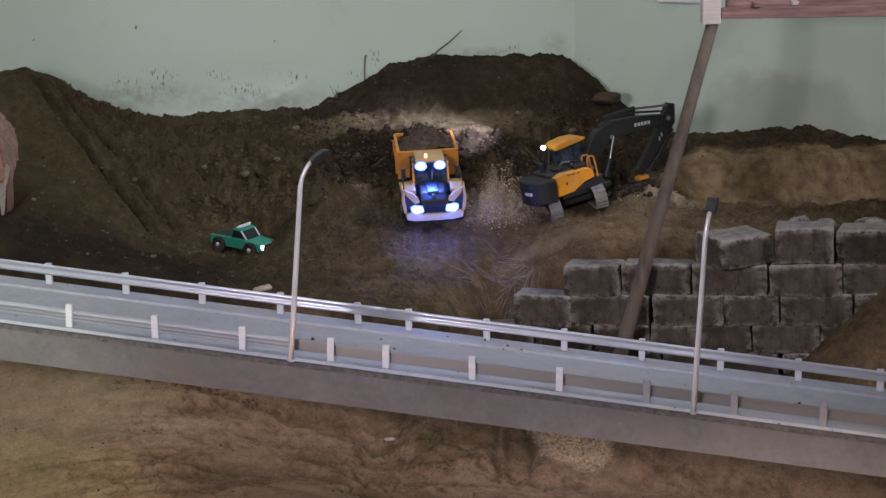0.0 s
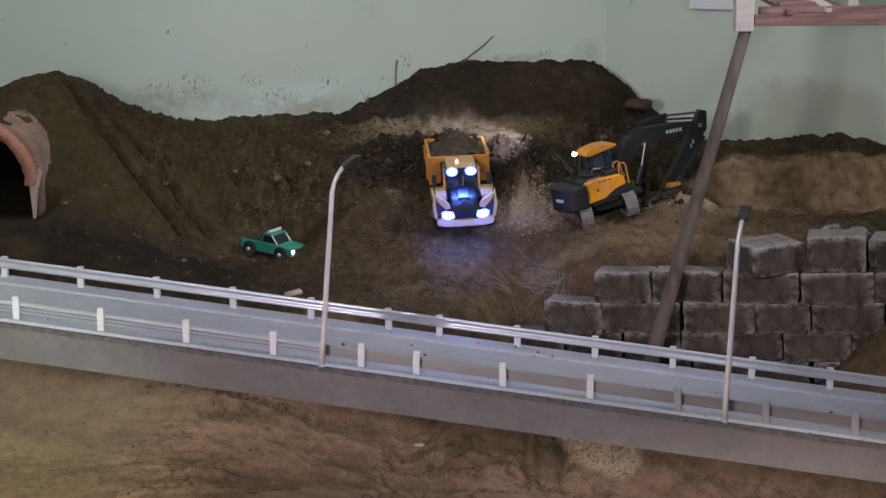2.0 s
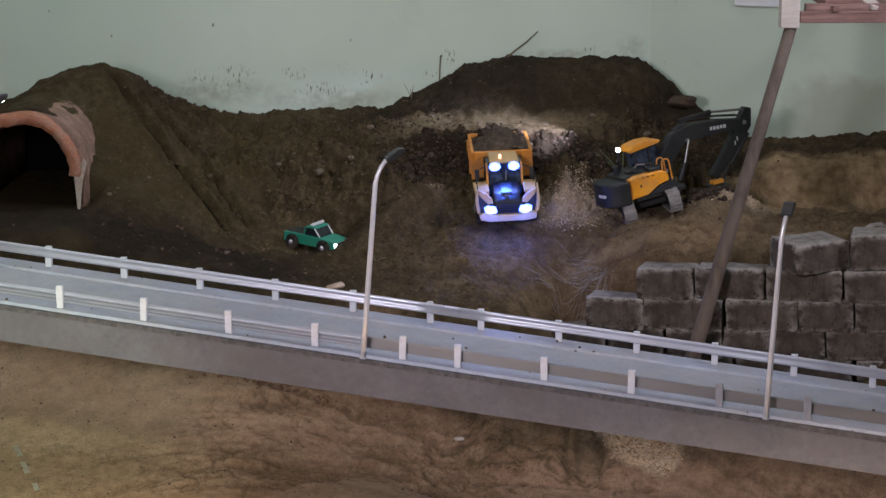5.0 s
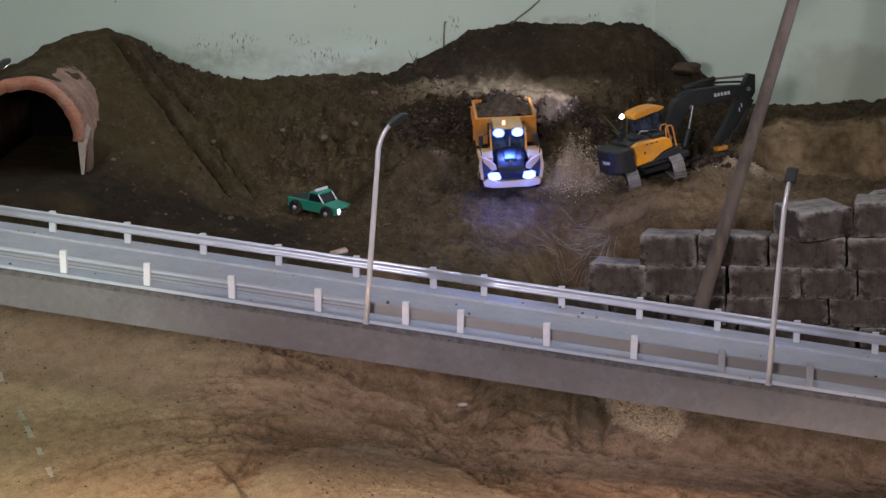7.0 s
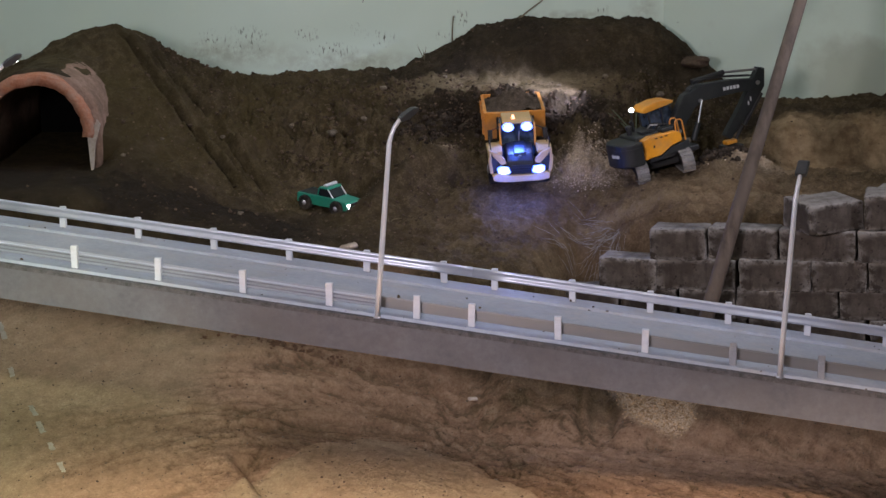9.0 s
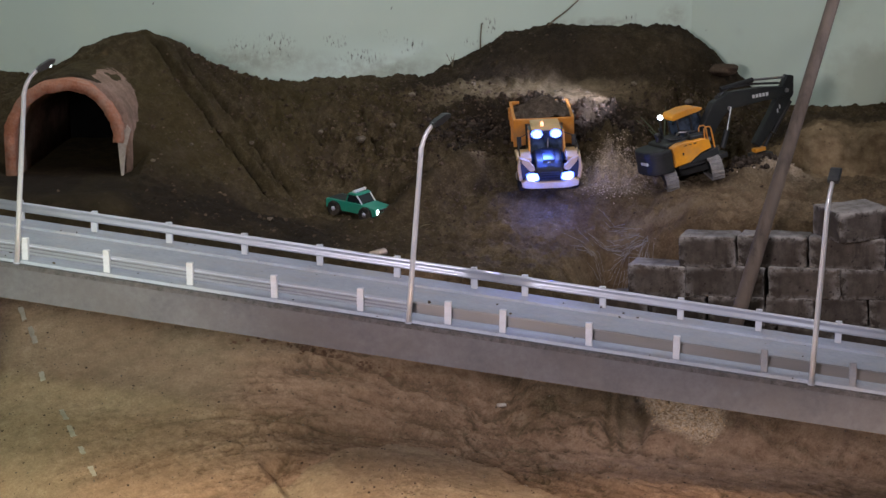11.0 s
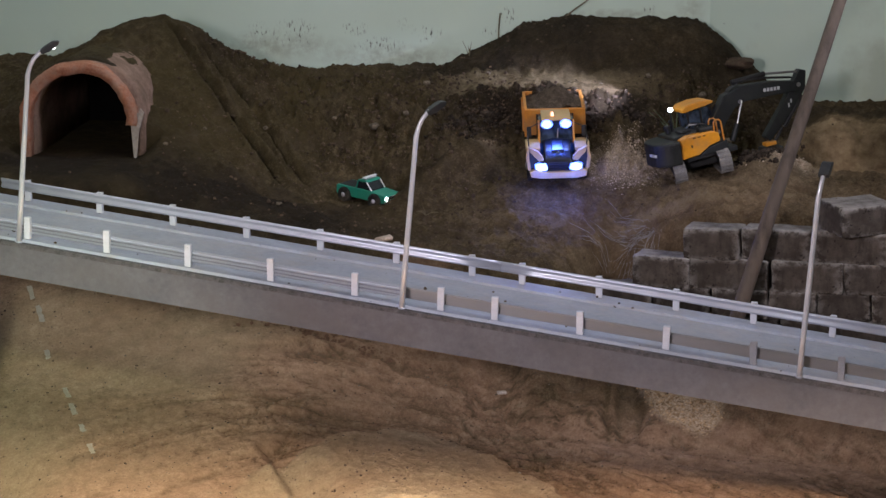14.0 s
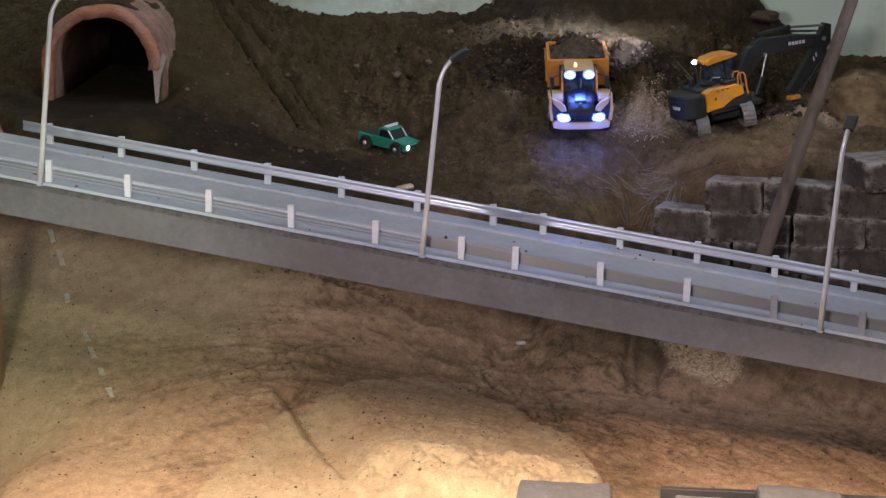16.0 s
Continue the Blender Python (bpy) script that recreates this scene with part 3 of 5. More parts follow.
def upper_ground(x, y):
    front = np.interp(x, [-1.7, -0.9, -0.55, -0.25, 0.05, 0.2, 0.33, 0.42, 0.5, 0.56, 0.7, 1.0, 1.5], [0.585, 0.53, 0.45, 0.41, 0.385, 0.365, 0.335, 0.36, 0.40, 0.46, 0.47, 0.50, 0.53])
    mid = np.interp(x, [-1.7, -0.9, -0.55, -0.3, 0.0, 0.35, 0.7, 1.0, 1.5], [0.60, 0.52, 0.43, 0.435, 0.51, 0.525, 0.535, 0.54, 0.55])
    rise = np.interp(x, [-1.7, -0.9, -0.4, 0.0, 0.35, 0.7, 1.0, 1.5], [0.66, 0.62, 0.615, 0.62, 0.61, 0.57, 0.61, 0.62])
    ridge = np.interp(x, [-1.7, -0.9, -0.4, 0.0, 0.4, 0.62, 0.8, 1.0, 1.5], [0.72, 0.68, 0.715, 0.73, 0.75, 0.71, 0.655, 0.635, 0.64])
    wall = np.interp(x, [-1.7, -0.8, -0.5, -0.25, -0.05, 0.06, 0.18, 0.62, 0.74, 0.84, 0.97, 1.5], [0.74, 0.695, 0.73, 0.735, 0.82, 0.885, 0.905, 0.895, 0.815, 0.72, 0.59, 0.58])
    z = front + (mid - front) * step(3.3 + 0.24 * np.exp(-((x - 0.37) / 0.12) ** 2), 3.84, y)
    z = z + (rise - mid) * np.clip((y - 3.82) / 0.28, 0, 1) + (ridge - rise) * np.clip((y - 4.1) / 0.22, 0, 1)
    z = z + (wall - ridge) * step(4.32, 4.58, y)
    m = scarp(x) * step(3.96, 4.06, y) * step(4.46, 4.36, y)
    edge = y + 0.10 * fbm(x, y, 5, 4, 22, 0.6)
    z = z + m * (np.interp(edge, [3.9, 4.02, 4.10, 4.17, 4.21, 4.40], [0.57, 0.60, 0.635, 0.70, 0.722, 0.752]) - z)
    d = np.hypot(x + 1.10 + 0.35 * np.clip(4.3 - y, 0, 0.4), (y - 4.3) * 0.9)
    cone = 1.015 - 0.66 * np.sqrt(d * d + 0.016)
    z = np.maximum(z, cone) + 0.02 * np.exp(-((z - cone) / 0.05) ** 2)
    # the hill falls away beside the tunnel, then a low crest against the wall
    z = z - bump2(x, y, -0.88, 4.36, 0.10, 0.16, 0.078) - bump2(x, y, -1.13, 4.36, 0.06, 0.08, 0.012) + bump2(x, y, -0.56, 4.56, 0.075, 0.08, 0.032)
    # the bank on which the dump truck stands, and heaps round the digger
    z = z + bump2(x, y, -0.14, 3.84, 0.19, 0.06, 0.115, 40)
    z = z + bump2(x, y, 0.36, 4.00, 0.12, 0.06, 0.03)
    z = z + bump2(x, y, 0.78, 3.84, 0.10, 0.09, 0.06)
    # wheel tracks down the mound beside the tunnel
    cut = step(0.84, 0.99, x)
    z = z + cut * (0.055 * step(3.97, 4.06, y + 0.06 * fbm(x, y, 5, 4, 14)) - 0.05 * step(3.82, 3.97, y) * step(4.03, 3.97, y))
    z = z + cut * 0.028 * fbm(x * 1.3 + y, y, 6, 4, 15) * step(3.85, 4.0, y)
    lane = (x + 1.04) * 0.727 + (y - 4.20) * 0.687 + 0.022 * fbm(x, y, 5, 4, 19) + 0.012 * fbm(x, y, 24, 3, 26)
    run = (x + 1.04) * 0.687 - (y - 4.20) * 0.727
    span = step(-0.12, 0.02, run) * step(0.66, 0.52, run) * np.clip(0.75 + 1.6 * fbm(x, y, 9, 3, 27), 0.2, 1)
    for off, deep in ((0.0, 1.0), (0.088, 0.9), (0.052, 0.3)):
        u = lane - off
        z = z + deep * span * (0.017 * np.exp(-((np.abs(u) - 0.026) / 0.013) ** 2) - 0.042 * np.exp(-(u / 0.014) ** 2))
    rough = clod_zone(x, y)
    brk = scarp(x) * step(3.98, 4.06, y) * step(4.24, 4.16, y)
    shelf = scarp(x) * step(4.16, 4.22, y) * step(4.42, 4.36, y)
    z = z + brk * (0.035 - 0.16 * np.abs(fbm(x, y, 12, 4, 23, 0.6))) + 0.11 * chip_patch(x, y) * (0.25 - 2.3 * np.abs(fbm(x, y, 10, 5, 24, 0.66)))
    z = z + rough * (1 - 0.6 * scarp(x)) * (1 - shelf) * (0.040 - 0.20 * np.abs(fbm(x, y, 9, 5, 25, 0.62)))
    rough = rough * (1 - 0.85 * shelf)
    z = z + rough * 0.10 * fbm(x, y, 8, 5, 5, 0.66) + 0.03 * fbm(x, y, 30, 3, 9, 0.6) * rough
    z = z + 0.030 * bump2(x, y, 0.30, 3.98, 0.26, 0.10, 1.0) * (0.5 - 2.2 * np.abs(fbm(x, y, 13, 4, 20, 0.6)))
    z = z - rough * 0.045 * np.abs(fbm(x * 1.5, y, 9, 3, 13)) + 0.012 * rough * fbm(x, y, 75, 2, 16)
    z = z + 0.016 * fbm(x * 1.5 + 2 * y, y * 7 + x, 4, 4, 17) * step(3.35, 3.5, y) * step(3.85, 3.7, y) * step(-0.35, -0.1, x)
    z = z + 0.03 * fbm(x, y, 3, 3, 18) * step(4.0, 4.2, y) + 0.030 * fbm(x, y, 22, 4, 28, 0.62) + (0.010 + 0.014 * rough) * fbm(x, y, 75, 3, 29, 0.65)
    z = z + 0.03 * rough * np.maximum(fbm(x, y, 34, 3, 31, 0.6) - 0.02, 0)
    return z


def bank_line(x):
    y = np.interp(x, [-2.0, -0.9, -0.3, 0.10, 0.20, 0.33], [3.40, 3.37, 3.30, 3.28, 3.34, 3.59])
    return np.where(x > 0.33, 3.5 - 0.30 * (x - 0.39) + 0.075, y)


def land(x, y, roofed=False):
    line = bank_line(x) + 0.05 * fbm(x, y, 6, 3, 30) * step(0.3, 0.1, x)
    half = np.interp(x, [0.0, 0.20, 0.34], [0.11, 0.13, 0.025])
    s = step(line - half, line + half, y)
    z = lower_floor(x, y) * (1 - s) + upper_ground(x, y) * s
    if not roofed:
        inside = (np.abs(x - TUN_X) < TUN_R - 0.004) & (y > TUN_Y - 0.02) & (y < 4.45)
        z = np.where(inside, TUN_Z + 0.006 * fbm(x, y, 12, 3, 3), z)
    front_of_mouth = step(0.26, 0.16, np.abs(x - TUN_X)) * step(TUN_Y + 0.03, TUN_Y - 0.0, y) * s
    return z + (TUN_Z + 0.012 * fbm(x, y, 9, 4, 3) - z) * front_of_mouth


def grid_mesh(name, xs, ys, z, material):
    nx, ny = len(xs), len(ys)
    gx, gy = np.meshgrid(xs, ys)
    co = np.stack([gx, gy, z], -1).reshape(-1, 3)
    a = (np.arange(ny - 1)[:, None] * nx + np.arange(nx - 1)[None]).reshape(-1)
    quads = np.stack([a, a + 1, a + nx + 1, a + nx], -1)
    me = bpy.data.meshes.new(name)
    me.from_pydata(co.tolist(), [], quads.tolist())
    me.polygons.foreach_set("use_smooth", np.ones(len(quads), bool))
    w1, w2 = fbm(gx, gy, 4, 4, 80), fbm(gx, gy, 3, 4, 86)
    shift = 0.17 * step(-0.25, 0.1, gx) + 0.17 * step(-0.1, -0.5, gx) - 0.05 * step(-0.85, -1.1, gx)
    low = step(3.42, 3.28, gy + 0.10 * w1 + shift)
    rut = ruts(gx, gy)
    mound = step(1.04, 0.90, np.hypot((gx + 0.17) / 0.45, (gy - 2.08) / 0.76) + 0.16 * fbm(gx, gy, 6, 4, 40))
    road = step(-0.62, -1.02, gx + 0.40 * w2 - 0.55 * (gy - 2.85))
    near = step(2.45, 2.15, gy + 0.2 * w2)
    gs = low * np.clip(0.72 * road * (0.80 + 1.2 * w1) + mound * (0.75 + 0.5 * near) + 0.45 * near * step(0.2, 0.5, gx) + 0.08 + 0.55 * rut * (1 - road) + 0.35 * step(-0.2, -0.6, gx) * step(2.9, 2.5, gy), 0, 1)
    drag = np.clip(0.35 + 3.5 * fbm(gx * 1.5 + 2 * gy, gy * 7 + gx, 4, 4, 17), 0, 1)
    gs = np.maximum(gs, 0.46 * (0.10 + drag) * np.clip(bump2(gx, gy, 0.34, 3.57, 0.38, 0.15, 1.0, 4) + bump2(gx, gy, 0.75, 3.66, 0.32, 0.11, 0.9, -8), 0, 1))
    # shelf behind the truck paled: the lamp light on it is painted in
    gs = np.maximum(gs, 0.50 * scarp(gx) * step(4.17, 4.24, gy + 0.06 * fbm(gx, gy, 9, 3, 91)) * step(4.42, 4.34, gy + 0.05 * fbm(gx, gy, 7, 3, 93)))
    gs = gs * (1 - step(1.0, 1.25, gx + 0.2 * fbm(gx, gy, 6, 3, 85)) * step(2.75, 2.9, gy))
    gc = step(3.46, 3.30, gy + 0.10 * w1 + shift) * np.clip(1.0 + 1.3 * rut, 0.45, 1) * (1 - 0.75 * step(2.98, 3.12, gy + 0.15 * w2) * step(0.0, 0.2, gx) * np.clip(0.8 + 2 * w2, 0, 1))
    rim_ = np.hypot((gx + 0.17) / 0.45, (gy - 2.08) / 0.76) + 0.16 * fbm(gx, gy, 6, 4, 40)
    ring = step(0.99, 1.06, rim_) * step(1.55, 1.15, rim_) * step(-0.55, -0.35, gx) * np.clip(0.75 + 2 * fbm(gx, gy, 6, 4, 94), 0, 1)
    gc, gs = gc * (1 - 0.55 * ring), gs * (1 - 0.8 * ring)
    # drag grooves lose the clay and sand colours, so they come out darker
    groove_dark = np.clip(0.95 * grooved(gx, gy) * step(2.45, 2.65, gy) * step(-0.75, -0.35, gx) * (1 - mound) * (1 - bump2(gx, gy, -0.47, 2.62, 0.17, 0.17, 1.0)), 0, 1)
    # shade beside the chip heap and cones, painted by baring dark earth colour
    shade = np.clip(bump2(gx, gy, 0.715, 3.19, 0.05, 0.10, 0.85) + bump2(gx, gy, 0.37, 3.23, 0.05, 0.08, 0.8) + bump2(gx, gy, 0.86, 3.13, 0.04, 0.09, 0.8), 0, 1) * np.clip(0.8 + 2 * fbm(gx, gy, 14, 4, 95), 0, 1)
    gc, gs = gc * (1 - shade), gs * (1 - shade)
    # furrow shade is put into the colour: pale soil halved inside the gullies
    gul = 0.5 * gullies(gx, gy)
    gc, gs = gc * (1 - groove_dark) * (1 - gul), gs * (1 - groove_dark) * (1 - gul)
    go = step(0.74, 1.0, gx + 0.35 * fbm(gx, gy, 4, 4, 82)) * step(3.8, 3.95, gy + 0.1 * fbm(gx, gy, 7, 3, 83)) * np.clip(0.9 + 2.2 * fbm(gx * 1.6 + gy, gy, 6, 4, 84), 0, 1) * step(4.16, 4.08, gy + 0.08 * fbm(gx, gy, 9, 3, 88))
    # shade painted on the berm's side face and the scarp; hill behind is damp
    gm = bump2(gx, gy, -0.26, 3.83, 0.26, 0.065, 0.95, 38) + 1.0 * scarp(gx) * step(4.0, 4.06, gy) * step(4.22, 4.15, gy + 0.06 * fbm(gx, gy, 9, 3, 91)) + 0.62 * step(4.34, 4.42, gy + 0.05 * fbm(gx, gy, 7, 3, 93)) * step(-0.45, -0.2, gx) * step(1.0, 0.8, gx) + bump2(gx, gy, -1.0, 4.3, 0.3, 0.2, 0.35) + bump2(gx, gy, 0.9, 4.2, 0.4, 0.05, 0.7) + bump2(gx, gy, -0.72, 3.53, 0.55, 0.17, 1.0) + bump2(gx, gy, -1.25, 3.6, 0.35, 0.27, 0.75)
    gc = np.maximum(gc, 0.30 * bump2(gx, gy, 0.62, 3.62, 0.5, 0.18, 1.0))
    # the ground before the tunnel is darkened to offset the spots' light
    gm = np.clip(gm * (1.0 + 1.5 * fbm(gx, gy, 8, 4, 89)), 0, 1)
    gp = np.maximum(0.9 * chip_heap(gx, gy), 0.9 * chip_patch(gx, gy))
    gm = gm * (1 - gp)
    for key, v in (("pale", gp), ("sand", gs), ("ochre", go), ("moist_shade", gm), ("clay", gc)):
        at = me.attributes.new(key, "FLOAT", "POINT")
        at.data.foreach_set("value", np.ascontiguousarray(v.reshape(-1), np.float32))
    me.materials.append(material)
    return new(name, me)


gx_ = np.concatenate([np.arange(-2.3, -1.6, 0.014), np.arange(-1.6, 1.45, 0.0042), np.arange(1.45, 2.05, 0.014)])
gy_ = np.concatenate([np.arange(1.6, 2.15, 0.014), np.arange(2.15, 3.2, 0.0042), np.arange(3.2, 4.7, 0.0040), np.arange(4.7, 4.86, 0.014)])
mx_, my_ = np.meshgrid(gx_, gy_)
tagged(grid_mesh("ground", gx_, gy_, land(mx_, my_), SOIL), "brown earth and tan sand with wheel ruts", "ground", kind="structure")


def height(x, y):
    return float(land(np.array([x], float), np.array([y], float), True)[0])


# ---- room ----
def wall_box(name, p, q, z0, z1, thick, label):
    """A wall whose inner face runs from p to q; the room lies to its right-hand side."""
    p, q = Vector((*p, 0)), Vector((*q, 0))
    d = (q - p).normalized()
    n = Vector((-d.y, d.x, 0))
    bm = prism([tuple((p)[:2]), tuple((q)[:2]), tuple((q + n * thick)[:2]), tuple((p + n * thick)[:2])], z0, z1, "z")
    return tagged(part(name, bm, WALL), label, "wall", kind="structure")


CORNER = (0.665, 4.75)
wall_box("wall_back", (-3.2, 4.75), CORNER, -0.05, 2.8, 0.12, "pale green painted wall with dark scuffs low down")
wall_box("wall_right", CORNER, (2.6, 3.63), -0.05, 2.8, 0.12, "pale green painted wall with a damp stain")
wall_box("wall_east", (2.6, 3.63), (2.6, -4.0), -0.05, 2.8, 0.12, "pale green painted wall")
wall_box("wall_south", (2.6, -4.0), (-3.2, -4.0), -0.05, 2.8, 0.12, "pale green painted wall")
wall_box("wall_west", (-3.2, -4.0), (-3.2, 4.75), -0.05, 2.8, 0.12, "pale green painted wall")
tagged(part("floor", box((-0.3, 0.4, -0.30), (6.2, 9.2, 0.1)), GREYFLOOR), "grey concrete floor round the sand pit", "floor", kind="structure")
tagged(part("ceiling", box((-0.3, 0.4, 2.86), (6.2, 9.2, 0.1)), CEIL), "plain white painted ceiling", "ceiling", kind="structure")

# ---- bridge ----
SKEW = -0.14          # sideways drift of the bridge along x
FALL = -0.1155        # fall of the deck along x
X0, X1 = -1.75, 1.75


def near_y(x):
    return 2.42 + SKEW * x


def deck_z(x):
    return 0.457 + FALL * x


def along(outline, x0, x1, n=1, bm=None):
    """A cross-section (across, up) drawn along the bridge from x0 to x1."""
    one = bmesh.new()
    xs = [x0 + (x1 - x0) * i / n for i in range(n + 1)]
    rings = [[one.verts.new((x, near_y(x) + a, deck_z(x) + u)) for a, u in outline] for x in xs]
    k = len(outline)
    for a, b in zip(rings, rings[1:]):
        for i in range(k):
            one.faces.new((a[i], a[(i + 1) % k], b[(i + 1) % k], b[i]))
    one.faces.new(rings[0][::-1]), one.faces.new(rings[-1])
    bmesh.ops.recalc_face_normals(one, faces=one.faces)
    return merge(bm, one)


bridge = thing("bridge", pose(0, 0, 0), "long sloping grey concrete road bridge with white kerbs", "bridge")
part("girder", along([(0, 0), (0, -0.082), (0.02, -0.082), (0.03, -0.03), (0.41, -0.03), (0.42, -0.082), (0.44, -0.082), (0.44, 0)], X0, X1, 24), CONCRETE, bridge)
part("edge_strip", along([(-0.0025, -0.007), (-0.0025, 0.003), (0.011, 0.0035), (0.011, 0.001), (-0.0002, 0.0005), (-0.0002, -0.007)], X0, X1, 24), GRIME, bridge, "grimy rough concrete edge")
part("kerb", along([(0.012, 0.002), (0.014, 0.010), (0.085, 0.010), (0.088, 0.002)], X0, X1, 24), KERB, bridge, "white painted kerb")
part("kerb", along([(0.345, 0.002), (0.348, 0.010), (0.425, 0.010), (0.427, 0.002)], X0, X1, 24), KERB, bridge, "white painted kerb")
part("roadway", along([(0.089, 0.002), (0.089, 0.005), (0.344, 0.005), (0.344, 0.002)], X0, X1, 24), ROADWAY, bridge, "dusty grey roadway")


def post_bm(h):
    bm = box((0, 0, h / 2), (0.0155, 0.012, h), 0.0015)
    rod((0, -0.0075, h - 0.008), (0, 0.0075, h - 0.008), 0.002, seg=8, bm=bm)
    return bm


def w_beam(x0, x1, at, up, height_, face, bm=None):
    """A corrugated guard rail: its cross-section has two waves and a turned-in edge."""
    h, t = height_, 0.0016
    wave = [(0.0, 0.0), (0.0035, 0.10), (0.0035, 0.26), (-0.002, 0.40), (-0.002, 0.60), (0.0035, 0.74), (0.0035, 0.90), (0.0, 1.0)]
    out = [(at + face * a, up + u * h) for a, u in wave]
    back = [(at + face * (a - t), up + u * h) for a, u in reversed(wave)]
    return along(out + back, x0, x1, max(1, int((x1 - x0) / 0.1)), bm)


NEAR_POSTS = [-1.665, -1.465, -1.265, -1.067, -0.871, -0.674, -0.476, -0.277, -0.078, 0.046, 0.239, 0.431, 0.623, 0.813, 1.004, 1.2, 1.4, 1.6]
FAR_POSTS = [-1.70, -1.49, -1.172, -0.981, -0.788, -0.596, -0.407, -0.215, -0.025, 0.098, 0.286, 0.471, 0.655, 0.84, 1.022, 1.212, 1.40, 1.59]
near_rail = thing("guard_rail", pose(0, 0, 0), "corrugated metal guard rail on white posts along the bridge edge", "guard rail", "guard rails of the bridge")
far_rail = thing("guard_rail", pose(0, 0, 0), "bright corrugated aluminium guard rail on white posts", "guard rail", "guard rails of the bridge")
post_mesh = [None, None]
for rail, posts, off in ((near_rail, NEAR_POSTS, 0.03), (far_rail, FAR_POSTS, 0.40)):
    for x in posts:
        kind_ = 1 if rail == near_rail and x > 0.5 else 0
        if post_mesh[kind_] is None:
            p = part("post", post_bm(0.053), (POSTWHITE, POSTGREY)[kind_], rail)
            post_mesh[kind_] = p.data
        else:
            p = new("post", post_mesh[kind_])
            p.parent = rail
        p.matrix_local = pose(x, near_y(x) + off, deck_z(x) + 0.0095, 0, random.uniform(-1.5, 1.5), -8 + random.uniform(-3, 3))
part("beam", w_beam(-1.24, 0.045, 0.387, 0.036, 0.025, -1), ALU, far_rail, smooth=True)
part("beam", w_beam(0.043, 1.72, 0.3885, 0.0355, 0.025, -1), ALU, far_rail, smooth=True)
part("beam", w_beam(-1.74, -1.33, 0.387, 0.036, 0.025, -1), ALU, far_rail)
part("beam", w_beam(-1.72, -0.172, 0.042, 0.020, 0.027, -1), ALU_RIB, near_rail, "grey ribbed aluminium beam")
for u in (0.0225, 0.0310, 0.0395):
    part("rib", along([(0.0345, u), (0.0375, u - 0.001), (0.0375, u + 0.0038), (0.0345, u + 0.0028)], -1.72, -0.172, 16), ALU, near_rail, "pale aluminium rib")
part("beam", along([(0.040, 0.021), (0.0425, 0.021), (0.0425, 0.047), (0.040, 0.047)], -0.160, 1.72, 18), ALU_DULL, near_rail, "dull grey corrugated beam")
part("rib", along([(0.0365, 0.0425), (0.0395, 0.0425), (0.0395, 0.0455), (0.0365, 0.0450)], -0.160, 1.72, 18), ALU_DULL, near_rail)


def street_lamp(x, lean, bend, turn, light):
    z = deck_z(x) + 0.0005
    ob = thing("street_lamp", pose(x, near_y(x) + 0.008, z), "bent aluminium street lamp with a black LED head", "street lamp", "street lamps on the bridge")
    h = 0.445
    path = [(lean * s, 0, h * s) for s in (0, 0.25, 0.5, 0.75, 0.9)]
    c, s_ = math.cos(radians(turn)), math.sin(radians(turn))
    top = Vector(path[-1])
    for d, up in ((0.004, 0.02), (0.011, 0.036), (0.021, 0.048), (0.031, 0.056)):
        path.append(tuple(top + Vector((bend * d * c + 0.006 * up / 0.05, bend * d * s_, up))))
    part("pole", tube(path, [0.0062] * 3 + [0.0056] * 2 + [0.0048] * 4, 12), ALU_LAMP, ob, smooth=True)
    part("foot", lathe([(0.008, 0.0), (0.008, 0.004), (0.0065, 0.006)], 12, "z"), ALU, ob)
    tip = Vector(path[-1])
    m = Matrix.Translation(tip) @ pose(0, 0, 0, 0, -28, turn)
    head = part("head", prism([(-0.008, -0.006), (0.012, -0.009), (0.036, -0.005), (0.042, 0.001), (0.03, 0.007), (0.006, 0.006), (-0.008, 0.003)], -0.012, 0.012, "y", 0.002, m), BLACK, ob, "black lamp head")
    led = part("led", box((0.022, 0, -0.0080), (0.010, 0.008, 0.002), 0.0006, m), LED_WHITE, head, "lit white LED")
    lamp("street_lamp_light", "SPOT", Matrix.Translation(Vector((x, near_y(x) + 0.008, z)) + m @ Vector((0.022, 0.0, -0.013))) @ pose(0, 0, 0, 22, 0, 0), light, (0.82, 0.88, 1.0), 0.008, angle=125, blend=0.6)
    return ob


street_lamp(-1.084, 0.042, 1.0, 20, 0.5)
street_lamp(-0.167, 0.036, 0.8, 25, 0.9)
street_lamp(0.721, 0.024, 0.5, 70, 0.9)

# timber column under the bridge
col = thing("timber_column", pose(-1.250, 2.68, -0.16), "varnished pine column with a broader foot under the bridge", "column")
part("shaft", box((0, 0, 0.33), (0.05, 0.05, 0.66), 0.003), PINE, col)
part("foot", box((0.0, 0, 0.09), (0.085, 0.085, 0.18), 0.004), PINE, col)

